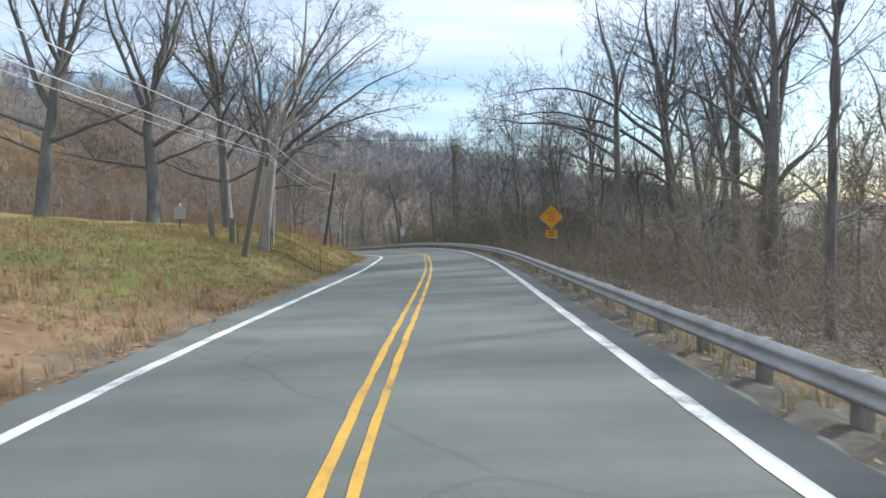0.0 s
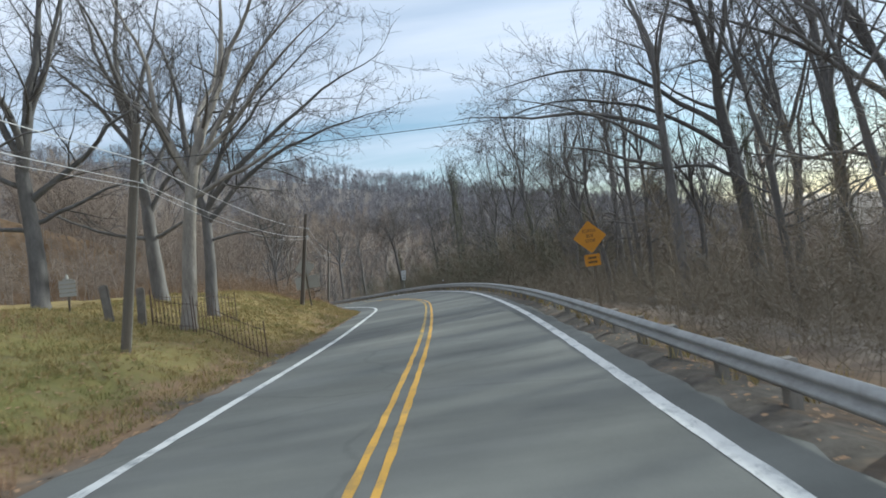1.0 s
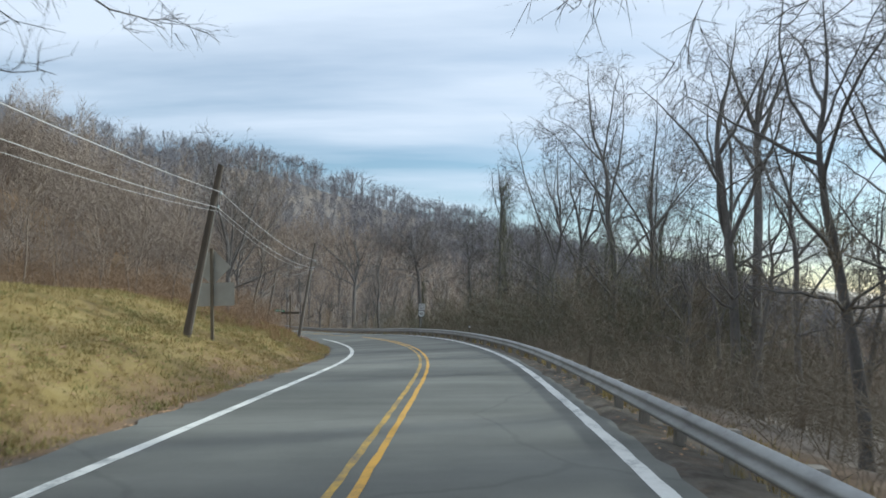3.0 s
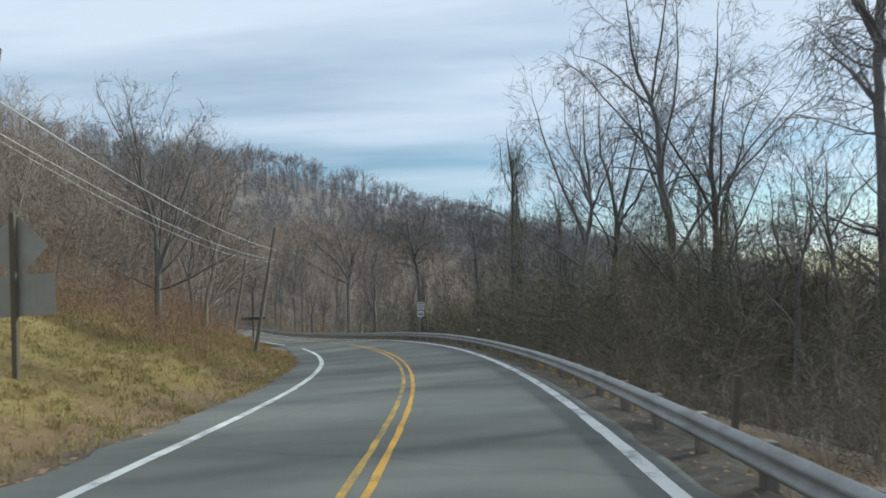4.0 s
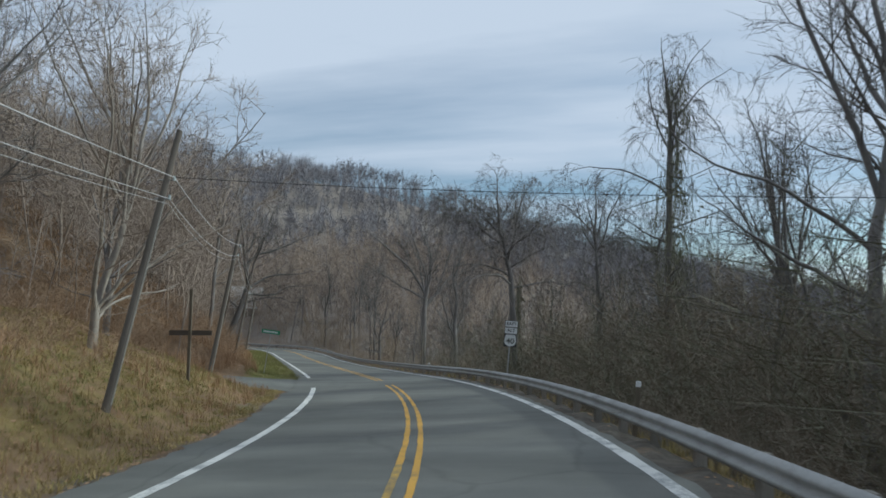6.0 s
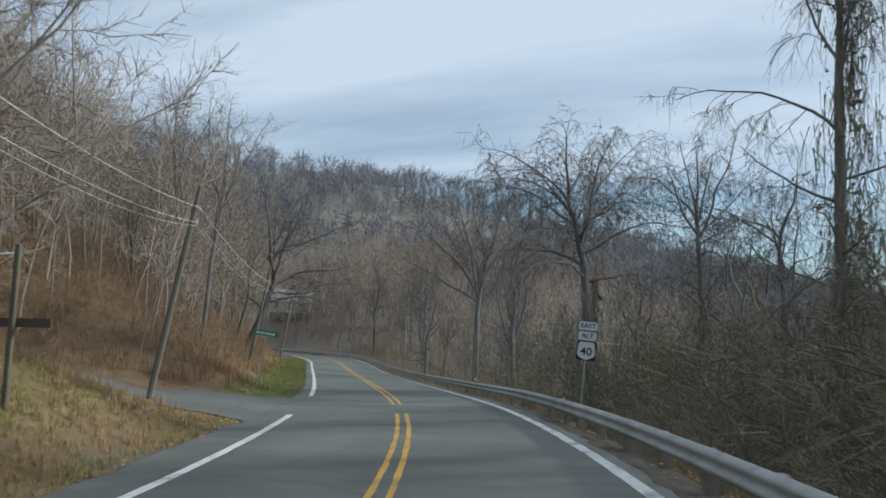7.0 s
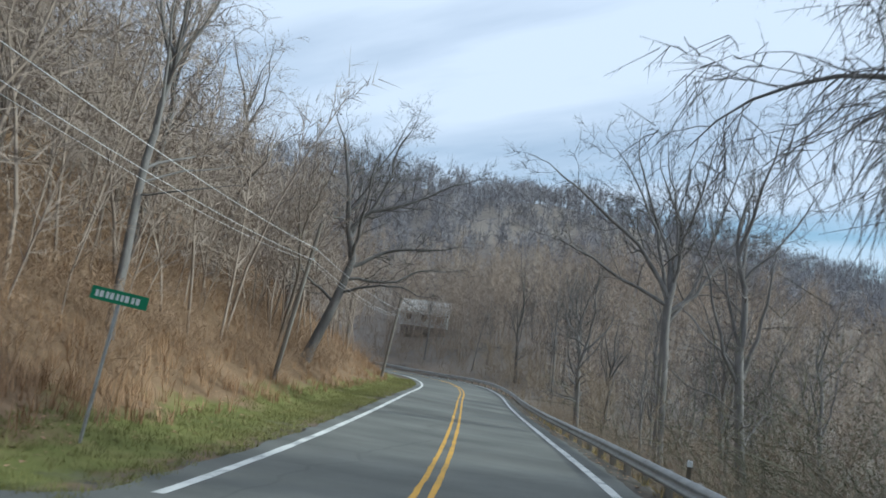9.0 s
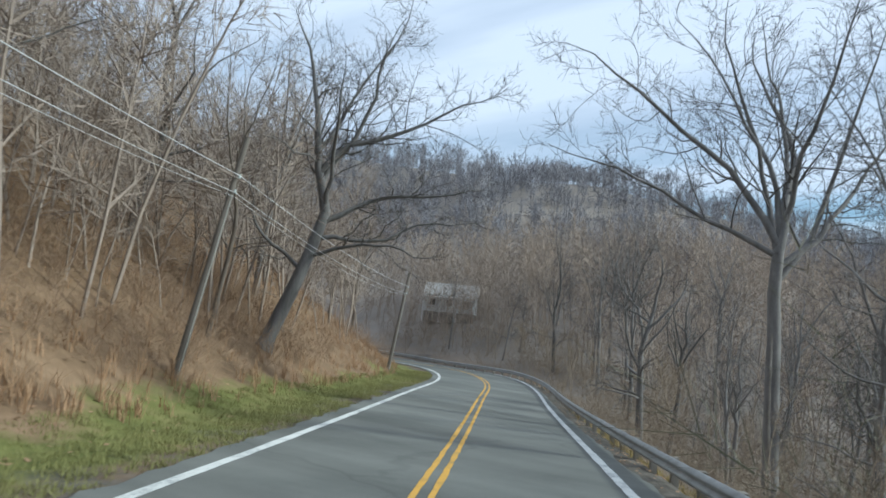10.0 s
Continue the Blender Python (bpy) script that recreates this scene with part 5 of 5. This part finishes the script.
# ---- utility poles and wires ----
def utility_pole(base, top, attach, label, radius=0.12, wood=None):
    """attach: how far under the top the wires hang."""
    base, top = Vector(base), Vector(top)
    pole = tagged(hold("utility_pole", Matrix.Translation(base)), label, "utility pole", group="poles along the road")
    up = (top - base)
    bm = bmesh.new()
    rod(bm, -0.4 * up.normalized(), up, radius * 1.15, radius * 0.8, 14)
    part("shaft", bm, wood or POLE_WOOD, pole)
    for n, drop in enumerate((attach, attach + 0.45)):
        at = up - up.normalized() * drop
        bm = bmesh.new()
        rod(bm, at - Vector((0.2, 0, 0)), at + Vector((0.2, 0, 0)), 0.02, 0.02, 8)
        part("bracket", bm, GALV, pole)
        bm = bmesh.new()
        rod(bm, at + Vector((0.19, 0, -0.02)), at + Vector((0.19, 0, 0.09)), 0.04, 0.025, 10)
        part("insulator", bm, GLASSY, pole, "pale glazed insulator")
    bm = bmesh.new()
    rod(bm, up * 0.02 + Vector((radius * 1.1, 0, 0)), up * 0.75 + Vector((radius * 0.95, 0, 0)), 0.018, 0.018, 6)
    part("ground_wire_cover", bm, SIGN_BACK, pole, "pale ground wire strip")
    d = up.normalized()
    return [top - d * attach + Vector((0.19, 0, 0.06)), top - d * (attach + 0.45) + Vector((0.19, 0, 0.0))]


def wire(a, b, sag, thick, label, material=None):
    curve = bpy.data.curves.new("wire", "CURVE")
    curve.dimensions, curve.bevel_depth, curve.bevel_resolution = "3D", thick, 1
    line = curve.splines.new("POLY")
    n = 22
    line.points.add(n - 1)
    for i in range(n):
        u = i / (n - 1)
        p = Vector(a).lerp(Vector(b), u) - Vector((0, 0, sag * 4 * u * (1 - u)))
        line.points[i].co = (*p, 1)
    curve.materials.append(material or WIRE)
    return tagged(new("overhead_wire", curve), label, "wire", group="wires along the road")


def foot(x, y):
    return (x, y, land_z(x, y))


POLES = [
    utility_pole(foot(-8.5, -12), (-8.0, -12, land_z(-8.5, -12) + 6.0), 0.9, "dark weathered utility pole on the bank"),
    utility_pole(foot(-7.9, 26.9), (-6.5, 25.9, 5.2), 0.95, "leaning grey utility pole on the lawn", 0.11, POLE_GREY),
    utility_pole(foot(-9.1, 52.0), (-8.1, 51.6, 4.6), 0.95, "dark leaning utility pole on the grassy bank"),
    utility_pole(foot(-11.6, 73.9), (-11.0, 74.8, 3.6), 1.2, "leaning grey utility pole at the foot of the bank", 0.085, POLE_GREY),
    utility_pole(foot(-19.2, 90.0), (-18.4, 90.5, 3.2), 0.8, "pale utility pole by the side road", 0.1, POLE_GREY),
    utility_pole(foot(-31.1, 113.0), (-30.6, 114.0, 2.3), 1.25, "leaning grey utility pole on the leafy bank", 0.095, POLE_GREY),
    utility_pole(foot(-43.8, 137.6), (-43.4, 138.4, 0.6), 1.0, "leaning grey utility pole at the bend", 0.11, POLE_GREY),
]
for a, b in zip(POLES, POLES[1:]):
    wire(a[0], b[0], 0.35, 0.011, "pale overhead wire strung between poles")
    wire(a[1], b[1], 0.4, 0.009, "grey overhead cable strung between poles")
    wire(a[1] - Vector((0, 0, 0.12)), b[1] - Vector((0, 0, 0.12)), 0.5, 0.006, "grey overhead cable strung between poles")
wire(POLES[6][0], (-62.0, 158.0, 0.5), 0.5, 0.014, "overhead wire leading round the bend")
wire(POLES[1][0], (14.0, 27.5, 4.9), 0.2, 0.008, "thin dark wire crossing over the road", SIGN_BLACK)
wire(POLES[3][0], (8.2, 72.2, 1.7), 0.2, 0.006, "thin dark wire crossing over the road", SIGN_BLACK)


# ---- signs ----
def rounded_plate(width, height, corner, thick=0.004):
    """A flat plate in x and z that faces -y."""
    bm = bmesh.new()
    vs = []
    for cx, cz, a0 in ((1, 1, 0), (-1, 1, 90), (-1, -1, 180), (1, -1, 270)):
        for k in range(5):
            a = radians(a0 + 22.5 * k)
            vs.append(bm.verts.new(((width / 2 - corner) * cx + corner * math.cos(a), 0, (height / 2 - corner) * cz + corner * math.sin(a))))
    face = bm.faces.new(vs)
    r = bmesh.ops.extrude_face_region(bm, geom=[face])
    bmesh.ops.translate(bm, verts=[v for v in r["geom"] if isinstance(v, bmesh.types.BMVert)], vec=(0, -thick, 0))
    bmesh.ops.recalc_face_normals(bm, faces=bm.faces)
    return bm


def plate(name, w, h, corner, material, parent, at, turn=(0, 0, 0), label="", thick=0.004):
    ob = part(name, rounded_plate(w, h, corner, thick), material, parent, label)
    ob.matrix_local = pose(*at, *turn)
    return ob


def lettering(text, height, material, parent, at, name="lettering", stretch=1.0, bold=0.0):
    curve = bpy.data.curves.new(name, "FONT")
    curve.body, curve.size, curve.align_x, curve.align_y = text, height * 1.38, "CENTER", "CENTER"
    curve.extrude, curve.offset, curve.resolution_u = 0.001, bold, 3
    tmp = bpy.data.objects.new(name, curve)
    scene.collection.objects.link(tmp)
    me = bpy.data.meshes.new_from_object(tmp)
    bpy.data.objects.remove(tmp)
    me.materials.clear()
    me.materials.append(material)
    ob = new(name, me)
    ob.parent = parent
    ob.matrix_local = pose(*at, 90, 0, 0) @ Matrix.Diagonal((stretch, 1, 1, 1))
    return ob


def bars(parent, material, at, width, rows, high, gap, seed):
    r = random.Random(seed)
    for n in range(rows):
        w = width * r.uniform(0.7, 1.0)
        bm = box(bmesh.new(), (w, 0.002, high))
        ob = part("text_bar", bm, material, parent)
        ob.matrix_local = pose(at[0], at[1], at[2] - n * (high + gap))


def shield(width, height):
    """The outline of a route shield: pointed corners above, bowed sides, a point below."""
    half = [(0.0, 0.47), (0.14, 0.44), (0.30, 0.47), (0.40, 0.40), (0.43, 0.22), (0.46, 0.02), (0.46, -0.16), (0.38, -0.32), (0.2, -0.42), (0.0, -0.48)]
    pts = half + [(-x, z) for x, z in half[-2:0:-1]]
    bm = bmesh.new()
    face = bm.faces.new([bm.verts.new((x * width, 0, z * height)) for x, z in pts])
    r = bmesh.ops.extrude_face_region(bm, geom=[face])
    bmesh.ops.translate(bm, verts=[v for v in r["geom"] if isinstance(v, bmesh.types.BMVert)], vec=(0, -0.002, 0))
    bmesh.ops.recalc_face_normals(bm, faces=bm.faces)
    return bm


def post_down(sign, height, size, material, at=(0, 0.05, 0), label=""):
    ob = part("post", box(bmesh.new(), (size[0], size[1], height + 0.4), (0, 0, (height - 0.4) / 2), bevel=0.008), material, sign, label)
    ob.matrix_local = pose(*at)
    return ob


def route_sign():
    x, y = -5.8, 93.7
    z = land_z(x, y)
    low = -1.8  # lower edge of the shield plate
    sign = tagged(hold("route_sign", pose(x, y, z, 0, 3.0, 18)), "route marker with black and white plates reading east alt 40", "road sign")
    post_down(sign, low - z + 1.15, (0.06, 0.05), GALV, (0, 0.035, 0), "steel post")
    h = low - z
    shield_plate = plate("shield_plate", 0.61, 0.61, 0.04, SIGN_BLACK, sign, (0, 0, h + 0.305), label="black plate with a white route shield")
    ob = part("shield", shield(0.61, 0.6), SIGN_WHITE, shield_plate)
    ob.matrix_local = pose(0, -0.006, 0)
    lettering("40", 0.27, SIGN_BLACK, shield_plate, (0, -0.011, -0.03), "numerals", 1.0, 0.004)
    for text, up in (("ALT", 0.62 + 0.15), ("EAST", 0.94 + 0.15)):
        p = plate("upper_plate", 0.61, 0.30, 0.035, SIGN_BLACK, sign, (0, 0, h + up), label="white plate with black letters and border")
        face = plate("face", 0.58, 0.27, 0.03, SIGN_WHITE, p, (0, -0.006, 0), thick=0.002)
        lettering(text, 0.15, SIGN_BLACK, p, (0, -0.012, 0), "lettering", 1.05, 0.004)
    return sign


def warning_sign():
    x, y = 5.95, 37.15
    z = land_z(x, y)
    sign = tagged(hold("warning_sign", pose(x, y, z, 0, -1.5, -4)), "orange-yellow diamond warning sign on a wooden post beyond the rail", "road sign")
    post_down(sign, 1.2 - z + 0.5, (0.1, 0.1), POST_WOOD, (0.04, 0.06, 0), "weathered wooden post")
    c = 1.2 - z
    diamond = plate("diamond_plate", 0.92, 0.92, 0.05, SIGN_YELLOW, sign, (0, 0, c), (0, 45, 0), "faded yellow diamond plate with black letters")
    lower = plate("lower_plate", 0.61, 0.46, 0.04, SIGN_YELLOW, sign, (-0.02, 0, c - 0.92), label="faded yellow plate with dark marks")
    for text, up, st in (("SCHOOL", 0.24, 0.8), ("BUS", 0.04, 0.95), ("STOP", -0.16, 0.95)):
        lettering(text, 0.125, SIGN_FADED_HAZY, sign, (0, -0.008, c + up), "lettering", st, 0.003)
    bars(lower, SIGN_FADED_HAZY, (0, -0.006, 0.09), 0.42, 2, 0.09, 0.08, 3)
    return sign


def sign_backs():
    x, y = -8.8, 53.4
    z = land_z(x, y)
    sign = tagged(hold("warning_sign", pose(x, y, z, 0, 3.5, 184)), "dull metal backs of two sign plates on a wooden post", "road sign")
    post_down(sign, 2.0 - z, (0.1, 0.1), POST_WOOD, (0, 0.06, 0), "weathered wooden post")
    plate("diamond_plate", 0.91, 0.91, 0.05, SIGN_BACK, sign, (0, 0, 1.36 - z), (0, 45, 0), "dull metal back of a diamond plate")
    plate("wide_plate", 1.5, 0.8, 0.05, SIGN_BACK, sign, (0, 0, 0.42 - z), label="dull metal back of a wide plate")
    x, y = -14.2, 80.8
    z = land_z(x, y)
    sign = tagged(hold("sign_post", pose(x, y, z, 0, 2.0, 196)), "wooden post with a dark narrow board across it", "road sign")
    post_down(sign, 2.9, (0.09, 0.09), POST_WOOD, (0, 0.06, 0), "weathered wooden post")
    plate("cross_board", 1.35, 0.16, 0.01, POLE_WOOD, sign, (0, 0, 1.5), label="dark narrow board", thick=0.03)


def street_sign():
    x, y = -20.95, 98.75
    z = land_z(x, y)
    sign = tagged(hold("street_sign", pose(x, y, z, 0, 6.0, 26)), "green street name blade on a thin steel post", "street sign")
    post_down(sign, 2.42, (0.05, 0.05), GALV, (0, 0.0, 0), "thin steel post")
    blade = plate("blade", 1.07, 0.23, 0.02, SIGN_GREEN, sign, (0, -0.03, 2.5), label="green blade with white marks")
    r = random.Random(8)
    at = -0.42
    while at < 0.42:
        w = r.uniform(0.05, 0.075)
        bm = box(bmesh.new(), (w, 0.002, 0.11))
        ob = part("text_bar", bm, SIGN_WHITE, blade)
        ob.matrix_local = pose(at, -0.006, 0)
        at += w + 0.035


route_sign()
warning_sign()
sign_backs()
street_sign()


# ---- on the lawn: board, iron fence, stone posts ----
def notice_board():
    x, y = -13.1, 33.85
    z = land_z(x, y)
    board = tagged(hold("notice_board", pose(x, y, z, 0, 2, 8)), "small grey-white slatted board with an ornament on a dark post", "notice board")
    post_down(board, 0.75, (0.06, 0.06), POLE_WOOD, (0, 0.02, 0), "dark wooden post")
    for n in range(4):
        slat = part("slat", box(bmesh.new(), (0.56, 0.025, 0.125), bevel=0.006), SIGN_BACK, board)
        slat.matrix_local = pose(0, -0.03, 0.62 + n * 0.145)
    cap = part("cap", box(bmesh.new(), (0.3, 0.06, 0.05), bevel=0.01), SIGN_BACK, board)
    cap.matrix_local = pose(0, 0, 1.15)
    part("finial", rod(bmesh.new(), (0, 0, 1.17), (0, 0, 1.34), 0.07, 0.02, 10), SIGN_BACK, board)


def iron_fence(a, b, height, label):
    (x0, y0), (x1, y1) = a, b
    length = math.hypot(x1 - x0, y1 - y0)
    fence = tagged(hold("iron_fence", Matrix.Translation(foot(x0, y0))), label, "fence", group="iron fence panels")
    z0 = land_z(x0, y0)
    n = max(4, int(length / 0.16))
    for k in range(n + 1):
        u = k / n
        x, y = x0 + (x1 - x0) * u, y0 + (y1 - y0) * u
        z = land_z(x, y) - z0
        thick = 0.022 if k in (0, n) else 0.011
        tall = height * (1.1 if k in (0, n) else 0.94 + 0.06 * (k % 2))
        bm = rod(bmesh.new(), (x - x0, y - y0, z - 0.1), (x - x0, y - y0, z + tall), thick, thick * 0.7, 6)
        part("picket" if k not in (0, n) else "end_post", bm, IRON, fence)
    for up in (0.18, height * 0.85):
        line = []
        for k in range(n + 1):
            x, y = x0 + (x1 - x0) * k / n, y0 + (y1 - y0) * k / n
            line.append((x - x0, y - y0, land_z(x, y) - z0 + up))
        part("rail", mesh_from("rail", *tubes([(np.array(line), 0.012, 0.012, 1)], {1: 6}), IRON), None, fence)


def stone_post(x, y, tall, lean, label):
    ob = hold("stone_post", pose(x, y, land_z(x, y), 0, lean, 12))
    bm = box(bmesh.new(), (0.26, 0.22, tall + 0.3), (0, 0, (tall - 0.3) / 2), bevel=0.035)
    bmesh.ops.subdivide_edges(bm, edges=bm.edges, cuts=2, use_grid_fill=True)
    r = random.Random(int(tall * 100))
    for v in bm.verts:
        v.co += Vector((r.uniform(-1, 1), r.uniform(-1, 1), r.uniform(-1, 1))) * 0.009
    part("shaft", bm, STONE, ob)
    tagged(ob, label, "post")


notice_board()
iron_fence((-8.3, 32.6), (-5.7, 31.3), 1.1, "rusty wrought iron picket fence going down the bank")
iron_fence((-10.1, 33.5), (-8.5, 32.9), 1.1, "rusty wrought iron picket fence on the lawn")
iron_fence((-10.3, 34.0), (-8.4, 37.2), 1.1, "rusty wrought iron picket fence behind the trees")
stone_post(-10.35, 33.25, 1.25, 3, "dark weathered stone post by the iron fence")
stone_post(-10.95, 32.3, 1.2, -4, "dark weathered stone post on the lawn")


# ---- along the rail: pale marker posts ----
def marker_post(s, extra, tall, label):
    p = rail_place(s, extra)
    ob = hold("marker_post", pose(p[0], p[1], land_z(p[0], p[1]), 2, 3, 5))
    part("shaft", box(bmesh.new(), (0.09, 0.07, tall + 0.3), (0, 0, (tall - 0.3) / 2), bevel=0.01), POST_WOOD, ob)
    part("cap", box(bmesh.new(), (0.1, 0.08, 0.12), (0, 0, tall - 0.05), bevel=0.01), SIGN_WHITE if s > 60 else POST_WOOD, ob, "weathered top")
    tagged(ob, label, "marker post", group="marker posts")


for s, e, h in ((57.0, 0.9, 1.15), (81.5, 0.6, 1.1), (113.0, 0.6, 1.0)):
    marker_post(s, e, h, "short pale marker post behind the guard rail")


# ---- the house past the bend ----
def house():
    x, y = -71.0, 184.0
    z = land_z(x, y) - 0.3
    base = z + 1.7
    home = tagged(hold("house", pose(x, y, z, 0, 0, 28) @ Matrix.Scale(0.85, 4)), "small pale house with a grey gable roof among the trees", "house")
    lift = base - z
    part("basement", box(bmesh.new(), (8.3, 6.3, lift), (0, 0, lift / 2)), STONE, home, "dark stone basement")
    part("wall", box(bmesh.new(), (8.5, 6.5, 2.9), (0, 0, lift + 1.45)), SIDING, home)
    bm = bmesh.new()
    vs = [bm.verts.new(c) for c in ((-4.6, -3.6, lift + 2.8), (4.6, -3.6, lift + 2.8), (4.6, 3.6, lift + 2.8), (-4.6, 3.6, lift + 2.8), (-4.6, 0, lift + 5.0), (4.6, 0, lift + 5.0))]
    for idx in ((0, 1, 5, 4), (2, 3, 4, 5), (1, 2, 5), (3, 0, 4), (3, 2, 1, 0)):
        bm.faces.new([vs[i] for i in idx])
    part("roof", bm, ROOFING, home)
    for n, wx in enumerate((-2.8, 0.0, 2.8)):
        frame_ob = part("window", box(bmesh.new(), (1.1, 0.08, 1.3), bevel=0.01), SIGN_WHITE, home)
        frame_ob.matrix_local = pose(wx, -3.29, lift + 1.6)
        pane = part("pane", box(bmesh.new(), (0.9, 0.03, 1.1)), DARK_GLASS, frame_ob)
        pane.matrix_local = pose(0, -0.04, 0)
    part("porch_roof", box(bmesh.new(), (9.0, 1.8, 0.12), (0, -4.1, lift + 2.45), (8, 0, 0)), ROOFING, home)
    for wx in (-4.2, -1.4, 1.4, 4.2):
        part("porch_post", box(bmesh.new(), (0.12, 0.12, lift + 2.3), (wx, -4.8, (lift + 2.3) / 2)), SIGN_WHITE, home)


house()
